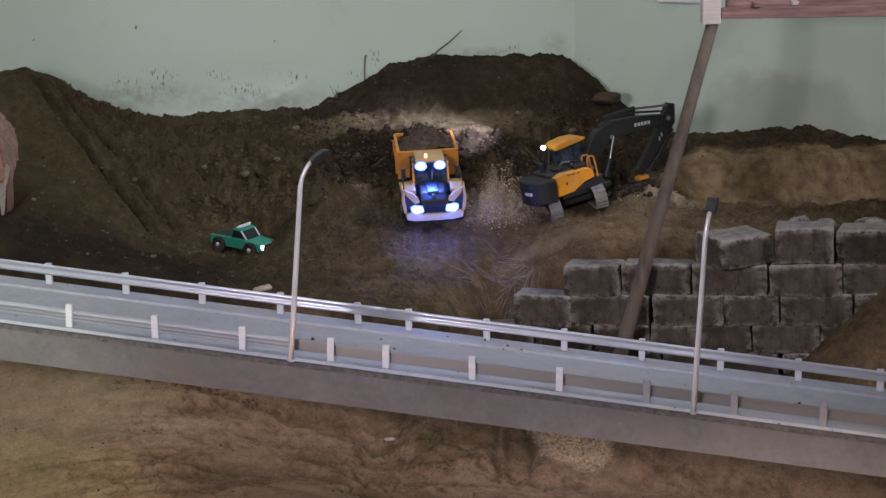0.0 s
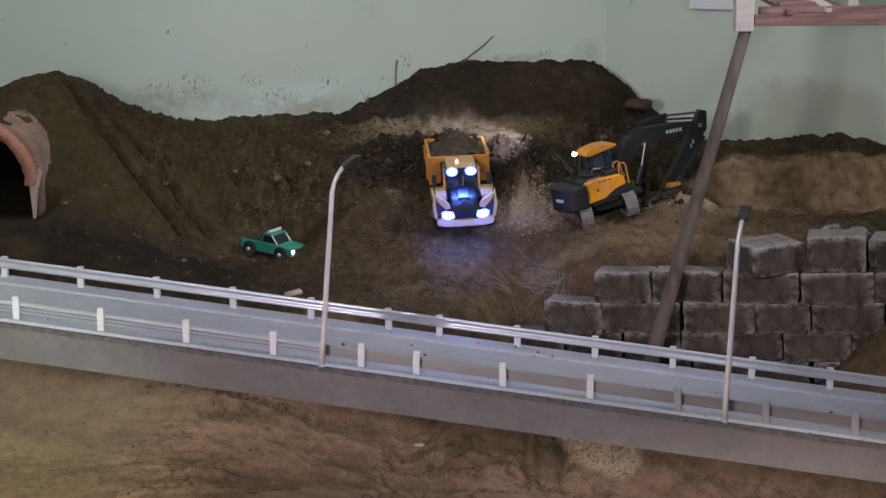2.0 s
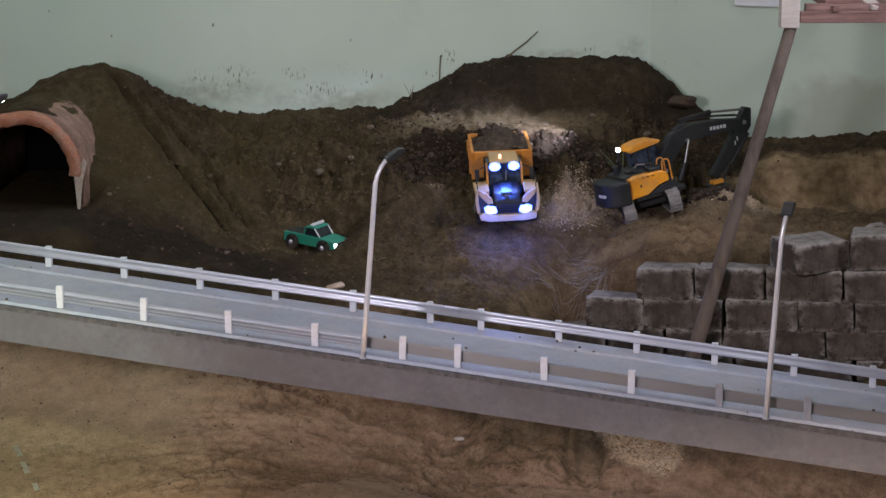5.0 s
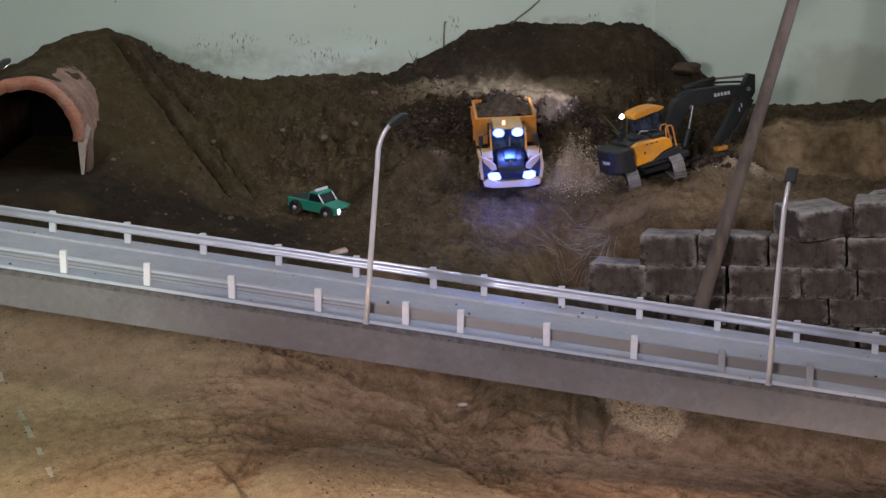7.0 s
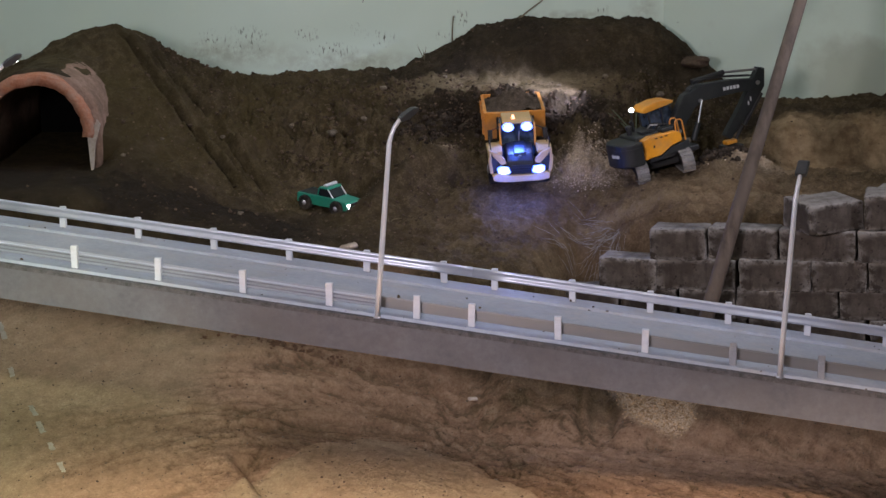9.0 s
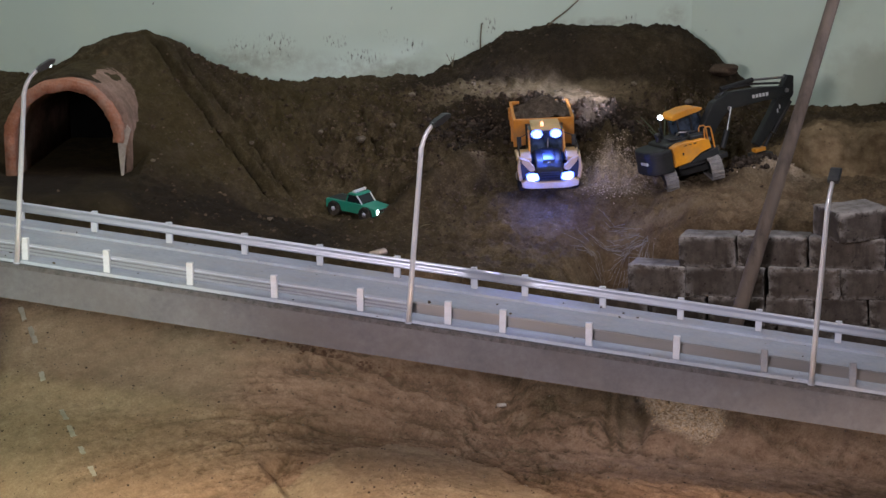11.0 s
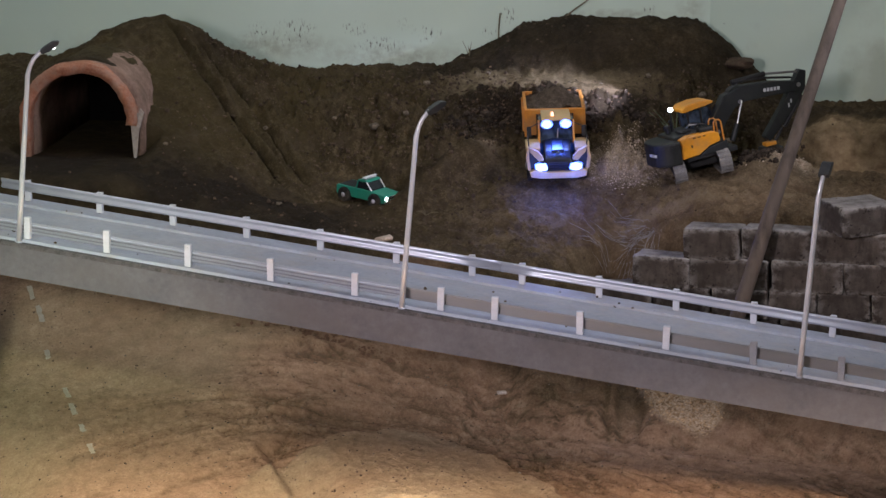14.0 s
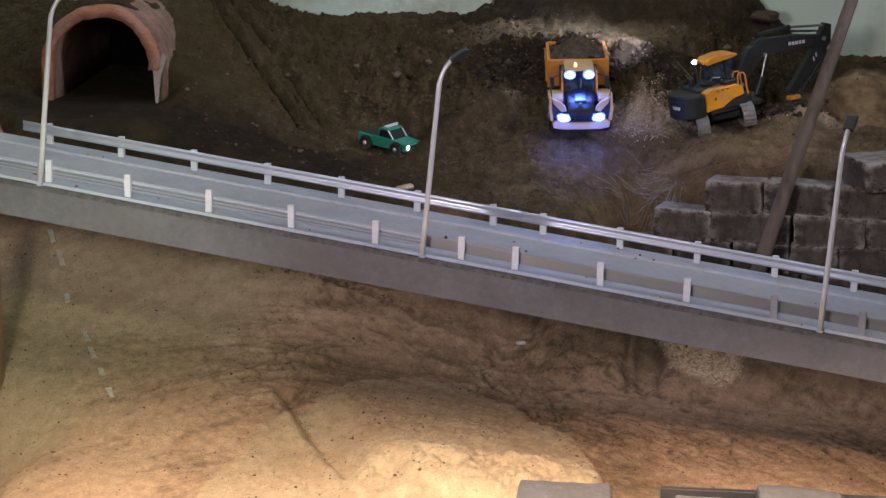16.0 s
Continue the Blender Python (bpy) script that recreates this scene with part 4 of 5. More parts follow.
# ---- retaining wall of concrete blocks ----


def block_mesh(w, d, h, seed):
    bm = bmesh.new()
    bmesh.ops.create_cube(bm, size=1, matrix=Matrix.Diagonal((w, d, h, 1)))
    bmesh.ops.bevel(bm, geom=bm.edges[:], offset=0.006, segments=2, affect="EDGES", profile=0.5)
    bmesh.ops.subdivide_edges(bm, edges=[e for e in bm.edges if e.calc_length() > 0.03], cuts=7, use_grid_fill=True)
    for v in bm.verts:
        n = noise.noise_vector(v.co * 26 + Vector((seed * 3.7, seed, 0)))
        v.co += n * 0.0026 + noise.noise_vector(v.co * 70 + Vector((seed, 0, 0))) * 0.0012 + noise.noise_vector(v.co * 9 + Vector((seed, 0, seed * 2))) * 0.003
    return bm


def block(x0, x1, top, h=0.09, d=0.13, turn=0, out=0.0, tilt=0.0):
    w = (x1 - x0) * 1.044 - 0.004
    x = (x0 + x1) / 2
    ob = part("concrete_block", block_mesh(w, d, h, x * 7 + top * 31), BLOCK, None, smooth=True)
    ob.matrix_world = pose(x + 0.3 * 0.06, block_face(x) + d / 2 - out, top - h / 2, 0, tilt, -16.7 + turn)
    return tagged(ob, "weathered grey concrete block in a stacked retaining wall", "concrete block", "blocks of the retaining wall")


def course(edges, left_top, slope, h=0.09, gap=0.0):
    for a, b in zip(edges, edges[1:]):
        x = (a + b) / 2
        block(a + gap, b - gap, left_top + slope * (x - edges[0]), h, 0.13 + random.uniform(-0.01, 0.012), random.uniform(-2.5, 2.5), random.uniform(-0.006, 0.012), random.uniform(-1.2, 1.2) - 2.4)


course([0.36, 0.52, 0.69, 0.85, 1.0, 1.18], 0.115, 0.05, 0.086)
course([0.30, 0.47, 0.63, 0.79, 0.94, 1.1, 1.28], 0.205, 0.055, 0.086)
course([0.296, 0.447, 0.604, 0.757, 0.884, 1.023, 1.2, 1.38], 0.282, 0.062, 0.084)
course([0.387, 0.546, 0.760, 0.949, 1.093, 1.28, 1.45], 0.372, 0.056, 0.088)
course([0.526, 0.680, 0.864, 1.062, 1.250, 1.43], 0.464, 0.052, 0.088)
block(0.885, 1.045, 0.566, 0.082, 0.15, 38, 0.030, -2)
block(1.072, 1.225, 0.592, 0.095, 0.13, 3, 0.0, -2)
block(1.236, 1.40, 0.592, 0.095, 0.13, -3, -0.01, -3)

# ---- tunnel ----


def arch(r_in, r_out, leg_l, leg_r, seg=40):
    """A half ring (across, up) from the springing line, with legs."""
    outer = [(-r_out, -leg_l)] + [(-r_out * math.cos(math.pi * i / seg), r_out * math.sin(math.pi * i / seg)) for i in range(seg + 1)] + [(r_out, -leg_r)]
    inner = [(-r_in, -leg_l)] + [(-r_in * math.cos(math.pi * i / seg), r_in * math.sin(math.pi * i / seg)) for i in range(seg + 1)] + [(r_in, -leg_r)]
    return outer + inner[::-1]


def arch_pipe(r_in, r_out, leg_l, leg_r, y0, y1, wobble, n=10):
    one = bmesh.new()
    out = arch(r_in, r_out, leg_l, leg_r)
    rings = []
    for j in range(n + 1):
        y = y0 + (y1 - y0) * j / n
        ring = []
        for a, u in out:
            v = Vector((a, y, u))
            ring.append(one.verts.new(v + noise.noise_vector(v * 14) * wobble + noise.noise_vector(v * 55) * wobble * 0.55))
        rings.append(ring)
    k = len(out)
    for a, b in zip(rings, rings[1:]):
        for i in range(k):
            one.faces.new((a[i], a[(i + 1) % k], b[(i + 1) % k], b[i]))
    half = k // 2
    for ring in (rings[0], rings[-1]):
        for i in range(half - 1):
            one.faces.new((ring[i], ring[i + 1], ring[k - 2 - i], ring[k - 1 - i]))
    return one


tunnel = thing("tunnel", pose(TUN_X, TUN_Y, 0.694), "broken terracotta pipe half buried as a tunnel mouth", "tunnel")
pipe_ = arch_pipe(0.149, 0.173, 0.117, 0.117, -0.058, 0.62, 0.006)
bmesh.ops.translate(pipe_, verts=pipe_.verts, vec=(0.011, 0, -0.004))
part("pipe", pipe_, PIPE, tunnel, "dusty plaster-grey pipe", True)
part("rim", arch_pipe(0.141, 0.172, 0.117, 0.012, -0.100, -0.050, 0.009, 8), TERRA, tunnel, "chipped orange terracotta rim", True)
part("board", prism([(0.159, -0.116), (0.165, -0.116), (0.175, -0.031), (0.191, 0.025), (0.181, 0.039), (0.174, 0.021), (0.167, 0.031), (0.151, 0.007)], -0.088, -0.078, "y", 0.001), PLASTER, tunnel, "splintered pale board")
# black sheet across the pipe, added in place of the darkness inside
part("back", prism([(0.148 * math.cos(math.pi * i / 16), 0.148 * math.sin(math.pi * i / 16)) for i in range(17)] + [(-0.148, -0.115), (0.148, -0.115)], 0.59, 0.6, "y"), TUNNEL_DARK, tunnel, "dark end of the tunnel")
second = thing("tunnel", pose(-1.575, 3.30, 0.475, 0, 0, 20), "second terracotta pipe end beside the bridge head", "tunnel")
part("pipe", arch_pipe(0.165, 0.190, 0.10, 0.10, 0.0, 0.4, 0.003), TERRA, second, "", True)

# earth over the tunnel
cx_, cy_ = np.arange(TUN_X - 0.26, TUN_X + 0.261, 0.0065), np.arange(TUN_Y - 0.034, 4.62, 0.0065)
qx_, qy_ = np.meshgrid(cx_, cy_)
crown = 0.694 + np.sqrt(np.clip(0.168 ** 2 - (qx_ - TUN_X) ** 2, 0, 1))
crown = np.where(np.abs(qx_ - TUN_X) < 0.168, crown, 0.58)
qz_ = np.maximum(upper_ground(qx_, qy_) + 0.002, crown + 0.008 + 0.012 * fbm(qx_, qy_, 14, 3, 12))
lip = crown[0] + 0.001
qz_[0] = np.where(np.abs(cx_ - TUN_X) < 0.168, lip, np.minimum(qz_[0], 0.60))
qz_[1] = np.minimum(qz_[1], lip * 0.4 + qz_[1] * 0.6)
tagged(grid_mesh("tunnel_cover", cx_, cy_, qz_, SOIL), "brown earth heaped over the tunnel", "earth", kind="structure")

# ---- leaning pole and timber platform ----
pole = part("wooden_pole", tube([(0.640, 3.262, 0.17), (0.660, 3.278, 0.24), (0.747, 3.348, 0.53), (0.845, 3.425, 0.84), (0.937, 3.50, 1.135)], [0.0215, 0.021, 0.019, 0.0175, 0.0165], 14), POLE, smooth=True)
tagged(pole, "weathered round wooden pole leaning under the platform", "pole")
plat = thing("timber_platform", pose(0, 0, 0), "reddish timber platform with pale posts on the wall", "platform")
part("post", box((0.927, 3.50, 1.345), (0.050, 0.050, 0.45), 0.003), PALEWOOD, plat, "pale painted post")
part("post", box((1.245, 3.62, 1.345), (0.028, 0.03, 0.40), 0.002), PALEWOOD, plat, "pale painted post")
part("post", box((2.0, 3.50, 1.345), (0.04, 0.04, 0.45), 0.003), PALEWOOD, plat, "pale painted post")
part("beam", box((1.49, 3.50, 1.148), (1.07, 0.03, 0.030), 0.003), REDWOOD, plat)
part("beam", box((1.50, 3.60, 1.163), (1.03, 0.03, 0.026), 0.003), REDWOOD, plat)
part("joist", box((1.25, 3.94, 1.147), (0.03, 0.82, 0.026), 0.003), REDWOOD, plat)
part("joist", box((1.55, 3.80, 1.147), (0.03, 0.54, 0.026), 0.003), REDWOOD, plat)
part("deck_board", box((1.09, 3.82, 1.182), (0.10, 0.45, 0.012), 0.002, pose(0, 0, 0, 0, 0, 0)), REDWOOD, plat)
for k, (x, ry) in enumerate(((1.02, 0), (1.13, 4))):
    part("plank", box((0, 0, 0), (0.05, 0.26, 0.012), 0.002, pose(x, 3.70, 1.195 + 0.0 * k, 14, ry, 28)), PALEWOOD if k else REDWOOD, plat)
part("block", box((1.05, 3.49, 1.170), (0.018, 0.02, 0.014), 0.002), REDWOOD, plat)

# things on the walls
d_ = Vector((2.6 - CORNER[0], 3.63 - CORNER[1], 0)).normalized()
sheet = part("notice_sheet", box((0, 0, 0), (0.16, 0.004, 0.14)), WHITE)
sheet.matrix_world = Matrix.Translation((0.665 + d_.x * 0.38 - 0.003, 4.75 + d_.y * 0.38 - 0.005, 1.16)) @ pose(0, 0, 0, 0, 0, math.degrees(math.atan2(d_.y, d_.x)))
tagged(sheet, "plain white panel on the green wall", "sheet")
tagged(part("stick", tube([(0.155, 4.70, 0.885), (0.21, 4.722, 0.93), (0.25, 4.735, 0.958), (0.287, 4.744, 0.992)], [0.003, 0.0028, 0.0024, 0.0018], 8), TWIG), "thin dark stick leaning on the wall", "stick")
tagged(part("wall_wire", tube([(-0.043, 4.747, 0.80), (-0.041, 4.747, 0.87), (-0.038, 4.747, 0.912)], 0.0022, 6), TWIG), "short dark wire on the green wall", "wire")

# ---- dump truck ----


def wheel_parts(parent, x, y, z, r, w, rim_mat, side):
    """A wheel on an axle along x, its outer side towards side."""
    m = pose(x, y, z)
    ty = [(r * 0.55, -w / 2), (r * 0.9, -w / 2), (r, -w * 0.36), (r, w * 0.36), (r * 0.9, w / 2), (r * 0.55, w / 2)]
    bm = lathe(ty, 28, "x", m)
    for i in range(22):
        a = 2 * math.pi * i / 22
        for s in (-1, 1):
            box((s * w * 0.23, 0, r), (w * 0.42, r * 0.10, r * 0.10), 0, m @ Matrix.Rotation(a + s * 0.07, 4, "X") @ pose(0, 0, 0, 0, 0, s * 22), bm)
    tyre = part("wheel", bm, RUBBER, parent, "black lugged tyre")
    o = side * w * 0.5
    rim = lathe([(r * 0.56, -w * 0.45), (r * 0.56, w * 0.45)], 20, "x", m)
    lathe([(r * 0.50, o - side * 0.006), (r * 0.36, o - side * 0.001), (r * 0.2, o + side * 0.003), (r * 0.13, o + side * 0.004)], 20, "x", m, rim)
    part("rim", rim, rim_mat, tyre)
    return tyre


TRUCK = pose(0.178, 3.735, 0.516, 4.0, -2.5, 3.0) @ Matrix.Scale(0.89, 4)
truck = thing("dump_truck", TRUCK, "yellow articulated dump truck loaded with earth, lights on", "dump truck")
for y in (0.12, 0.345, 0.45):
    for s in (-1, 1):
        wheel_parts(truck, s * 0.080, y, 0.049, 0.049, 0.042, RIM if y < 0.2 else YELLOW, s)
part("chassis", box((0, 0.30, 0.075), (0.07, 0.46, 0.03), 0.004), GREY, truck)
# hood: dark, sloping to the front, with a raised spine and a grille
hood = part("hood", prism([(0.012, 0.052), (0.004, 0.080), (0.012, 0.096), (0.045, 0.114), (0.130, 0.134), (0.130, 0.052)], -0.044, 0.044, "x", 0.006), HOOD, truck, "black hood and grille")
part("hood_spine", prism([(0.020, 0.096), (0.045, 0.1175), (0.128, 0.1375), (0.128, 0.12), (0.05, 0.10)], -0.020, 0.020, "x", 0.003), HOOD, hood)
part("emblem", rod((0.0, 0.0225, 0.1065), (0.0, 0.0265, 0.1085), 0.0075, seg=16), CHROME, hood, "round chrome emblem")
for z in (0.060, 0.068, 0.076, 0.084):
    part("grille_bar", box((0, 0.0045, z), (0.062, 0.004, 0.0028)), GREY, hood)
bump_ = prism([(-0.090, 0.040), (-0.094, 0.058), (-0.078, 0.064), (-0.040, 0.055), (0.040, 0.055), (0.078, 0.064), (0.094, 0.058), (0.090, 0.040), (0.060, 0.034), (-0.060, 0.034)], -0.010, 0.014, "y", 0.003)
part("bumper", bump_, PALEYEL, truck, "pale yellow bumper with raised corners")
for s in (-1, 1):
    fen = prism([(0.088 * s, 0.056), (0.100 * s, 0.062), (0.106 * s, 0.100), (0.100 * s, 0.136), (0.094 * s, 0.137), (0.094 * s, 0.100)], 0.002, 0.026, "y", 0.003)
    prism([(0.094 * s, 0.136), (0.090 * s, 0.118), (0.062 * s, 0.088), (0.046 * s, 0.092), (0.050 * s, 0.104), (0.066 * s, 0.122)], 0.004, 0.028, "y", 0.003, None, fen)
    prism([(0.024, 0.128), (0.024, 0.116), (0.175, 0.112), (0.175, 0.124), (0.07, 0.136)], s * 0.057, s * 0.104, "x", 0.003, None, fen)
    fender = part("fender", fen, PALEYEL, truck, "angular pale yellow fender")
    part("fender_trim", prism([(0.062 * s, 0.086), (0.094 * s, 0.122), (0.094 * s, 0.066), (0.080 * s, 0.066)], 0.008, 0.020, "y", 0.001), BLACK, fender, "black fender inset")
    lens = part("headlight", prism([(0.034 * s, 0.066), (0.040 * s, 0.082), (0.066 * s, 0.086), (0.078 * s, 0.080), (0.076 * s, 0.066), (0.060 * s, 0.060), (0.040 * s, 0.060)], -0.008, 0.006, "y", 0.002), LED_HALO, truck, "lit blue-white headlight")
    part("led_core", oval((s * 0.056, -0.0095, 0.072), 0.0140, 0.0085, 0.004), LED, lens)
    # blue point lamp added ahead of each headlight in place of its bloom
    lamp("headlight_spill", "POINT", TRUCK @ pose(s * 0.056, -0.090, 0.035), 0.6, (0.04, 0.12, 1.0), 0.006)
    part("step", box((s * 0.088, 0.19, 0.07), (0.022, 0.05, 0.006), 0.001), BLACK, truck)
    rail_ = tube([(s * 0.094, 0.03, 0.13), (s * 0.096, 0.03, 0.158), (s * 0.096, 0.12, 0.163), (s * 0.094, 0.13, 0.122)], 0.0018, 6)
    part("handrail", rail_, BLACK, truck)
    mir = box((s * 0.090, 0.125, 0.160), (0.015, 0.006, 0.036), 0.002)
    rod((s * 0.056, 0.14, 0.185), (s * 0.090, 0.127, 0.174), 0.0016, seg=6, bm=mir)
    part("mirror", mir, BLACK, truck)
cab = part("cab", prism([(0.128, 0.08), (0.128, 0.122), (0.146, 0.192), (0.235, 0.196), (0.24, 0.08)], -0.058, 0.058, "x", 0.004), CABGLASS, truck, "glazed cab with bluish windows", False)
for s in (-1, 1):
    part("pillar", rod((s * 0.057, 0.125, 0.120), (s * 0.057, 0.144, 0.194), 0.0040, seg=8), ORANGE, cab)
    part("pillar", rod((s * 0.0585, 0.232, 0.09), (s * 0.0585, 0.232, 0.194), 0.004, seg=8), BLACK, cab)
    part("door_panel", box((s * 0.059, 0.185, 0.098), (0.004, 0.085, 0.034), 0.001), PALEYEL, cab)
part("wiper", rod((0.002, 0.124, 0.124), (0.006, 0.137, 0.166), 0.0022, seg=6), ALU_DULL, cab)
part("dashboard", box((0, 0.128, 0.124), (0.100, 0.006, 0.008), 0.002), BLACK, cab)
part("roof", prism([(0.130, 0.193), (0.126, 0.197), (0.145, 0.206), (0.235, 0.209), (0.246, 0.197)], -0.048, 0.048, "x", 0.004), PALEYEL, cab, "pale yellow cab roof")
part("light_bar", rod((-0.050, 0.134, 0.190), (0.050, 0.134, 0.190), 0.0035, seg=8), BLACK, cab)
for s in (-1, 1):
    lens = part("work_light", oval((s * 0.031, 0.126, 0.184), 0.0195, 0.0145, 0.008), LED_HALO, truck, "lit blue-white work light")
    part("led_core", oval((s * 0.031, 0.1215, 0.184), 0.0105, 0.0080, 0.003), LED, lens)
part("beacon", lathe([(0.0055, 0.205), (0.0055, 0.215), (0.003, 0.220)], 12, "z", pose(-0.012, 0.15, 0)), LED_WARM, truck, "lit amber beacon")
# open body
bed = bmesh.new()
for s in (-1, 1):
    prism([(0.268, 0.115), (0.252, 0.203), (0.47, 0.210), (0.49, 0.203), (0.51, 0.165), (0.49, 0.115)], s * 0.093, s * 0.100, "x", 0.001, None, bed)
box((0, 0.385, 0.117), (0.184, 0.23, 0.008), 0.001, None, bed)
dump = part("dump_body", bed, ORANGE, truck, "open orange dump body")
part("head_board", prism([(0.246, 0.202), (0.254, 0.204), (0.275, 0.115), (0.267, 0.115)], -0.0925, 0.0925, "x", 0.001), ORANGE, dump)
for s in (-1, 1):
    part("top_rail", prism([(0.246, 0.201), (0.246, 0.209), (0.492, 0.217), (0.492, 0.209)], s * 0.092, s * 0.102, "x", 0.002), ORANGE, dump)
    part("front_edge", prism([(0.250, 0.205), (0.262, 0.205), (0.277, 0.110), (0.265, 0.110)], s * 0.090, s * 0.102, "x", 0.002), ORANGE, dump)
    for y in (0.32, 0.39, 0.46):
        part("rib", box((s * 0.103, y, 0.160), (0.008, 0.012, 0.085), 0.002), ORANGE, dump)
part("tail_rail", box((0, 0.492, 0.211), (0.190, 0.010, 0.012), 0.002), ORANGE, dump)
part("tail_board", prism([(0.488, 0.211), (0.496, 0.211), (0.512, 0.16), (0.496, 0.115), (0.488, 0.115)], -0.092, 0.092, "x", 0.001), ORANGE, dump)
part("head_rail", box((0, 0.250, 0.205), (0.190, 0.010, 0.007), 0.002), ORANGE, dump)
lx_, ly_ = np.linspace(-0.0915, 0.0915, 46), np.linspace(0.252, 0.488, 60)
ax_, ay_ = np.meshgrid(lx_, ly_)
lz_ = 0.197 + 0.062 * np.exp(-((ax_ - 0.008) / 0.062) ** 2 - ((ay_ - 0.38) / 0.085) ** 2) + 0.06 * fbm(ax_, ay_, 26, 4, 21, 0.68)
load = grid_mesh("load", lx_, ly_, lz_, LOAD)
load.parent = truck
tagged(load, "heap of brown earth")

# ---- excavator ----
exc = thing("excavator", pose(0.586, 3.875, 0.541, 0, -11, 0), "yellow and dark grey tracked excavator with its boom raised", "excavator")
under = pose(0.005, 0.01, 0, 3, 0, -84)
for s in (-1, 1):
    bm = bmesh.new()
    r, half, w = 0.028, 0.085, 0.036
    loop = []
    for i in range(40):
        u = i / 40 * (4 * half + 2 * math.pi * r)
        if u < 2 * half:
            loop.append((-half + u, 2 * r, 0))
        elif u < 2 * half + math.pi * r:
            a = (u - 2 * half) / r
            loop.append((half + r * math.sin(a), r + r * math.cos(a), a))
        elif u < 4 * half + math.pi * r:
            loop.append((half - (u - 2 * half - math.pi * r), 0, math.pi))
        else:
            a = (u - 4 * half - math.pi * r) / r + math.pi
            loop.append((-half + r * math.sin(a), r + r * math.cos(a), a))
    for x, z, a in loop:
        box((0, 0, 0), (0.0125, w, 0.005), 0, under @ pose(x, s * 0.068, z + 0.004) @ Matrix.Rotation(a, 4, "Y"), bm)
        box((0, 0, 0.004), (0.003, w, 0.004), 0, under @ pose(x, s * 0.068, z + 0.004) @ Matrix.Rotation(a, 4, "Y"), bm)
    tr = part("track", bm, TRACKPAD, exc, "dusty grey steel crawler track")
    fr = prism([(-half, 0.010), (half, 0.010), (half + 0.016, 0.030), (half, 0.050), (-half, 0.050), (-half - 0.016, 0.030)], s * 0.056, s * 0.080, "y", 0.002, under)
    part("track_frame", fr, BLACK, tr)
part("undercarriage", box((0, 0, 0.040), (0.10, 0.11, 0.030), 0.005, under), BLACK, exc)
part("slew_ring", lathe([(0.042, 0.05), (0.042, 0.066)], 24, "z"), BLACK, exc)
up = pose(0.022, 0, 0.002, 2, 0, 24)


def upper(name, bm, mat, parent, label="", smooth=False):
    bm.transform(up)
    return part(name, bm, mat, parent, label, smooth)


cw = [(a - 0.010, b) for a, b in ((-0.150, -0.046), (-0.158, -0.030), (-0.160, 0.0), (-0.158, 0.030), (-0.150, 0.046), (-0.136, 0.060), (-0.118, 0.068), (-0.088, 0.070), (-0.088, -0.070), (-0.118, -0.068), (-0.136, -0.060))]
weight = upper("counterweight", prism(cw, 0.052, 0.122, "z", 0.007), GREY, exc, "dark grey rounded counterweight", False)
upper("groove", prism([(a * 1.004, b * 1.01) for a, b in cw], 0.104, 0.107, "z"), BLACK, weight)
for k in range(5):
    upper("marking", box((-0.1655 + 0.0012 * abs(k - 2), -0.034 + 0.0095 * k, 0.088), (0.012, 0.0068, 0.0085)), LETTER, weight, "pale marking")
upper("platform", box((0.000, 0, 0.062), (0.165, 0.132, 0.016), 0.003), BLACK, exc)
upper("side_panel", prism([(-0.099, 0.066), (-0.093, 0.094), (-0.099, 0.124), (-0.075, 0.131), (0.006, 0.130), (0.026, 0.120), (0.028, 0.096), (-0.008, 0.089), (-0.045, 0.070)], -0.0735, -0.028, "y", 0.004), YELLOW, exc, "yellow engine side panel")
upper("lower_panel", prism([(-0.045, 0.066), (-0.008, 0.085), (0.050, 0.094), (0.050, 0.066)], -0.0715, -0.03, "y", 0.002), GREY, exc)
upper("panel_latch", box((-0.066, -0.0738, 0.100), (0.005, 0.003, 0.008), 0.001), BLACK, exc)
for k in range(3):
    upper("vent_slot", box((-0.056 + 0.016 * k, -0.0738, 0.122), (0.009, 0.002, 0.0028)), BLACK, exc)
upper("engine_cover", prism([(-0.110, 0.120), (-0.106, 0.130), (-0.030, 0.138), (-0.022, 0.120)], -0.050, 0.060, "y", 0.004), GREY, exc, "dark grey engine cover")
upper("cover_hatch", box((-0.062, -0.020, 0.1385), (0.036, 0.034, 0.006), 0.002), BLACK, exc)
upper("tank", box((-0.005, -0.048, 0.136), (0.050, 0.030, 0.014), 0.004), GREY, exc)
upper("air_filter", lathe([(0.008, 0.128), (0.008, 0.146), (0.0095, 0.148), (0.0095, 0.155), (0.006, 0.158)], 14, "z", pose(-0.092, 0.020, 0)), BLACK, exc)
upper("exhaust", tube([(-0.070, 0.035, 0.13), (-0.070, 0.035, 0.158), (-0.076, 0.035, 0.166)], 0.0045, 10), BLACK, exc)
for k, (x, y) in enumerate(((-0.040, 0.008), (-0.030, 0.024), (-0.020, -0.010))):
    upper("hose", tube([(x, y, 0.136), (x + 0.008, y - 0.010, 0.148), (x + 0.026, y - 0.020, 0.146), (x + 0.034, y - 0.024, 0.128)], 0.0028, 8), BLACK if k else ALU_DULL, exc)
cabx = upper("cab", prism([(-0.020, 0.070), (-0.026, 0.186), (0.045, 0.188), (0.066, 0.146), (0.070, 0.070)], 0.014, 0.070, "y", 0.004), CABGLASS, exc, "glazed cab with bluish windows")
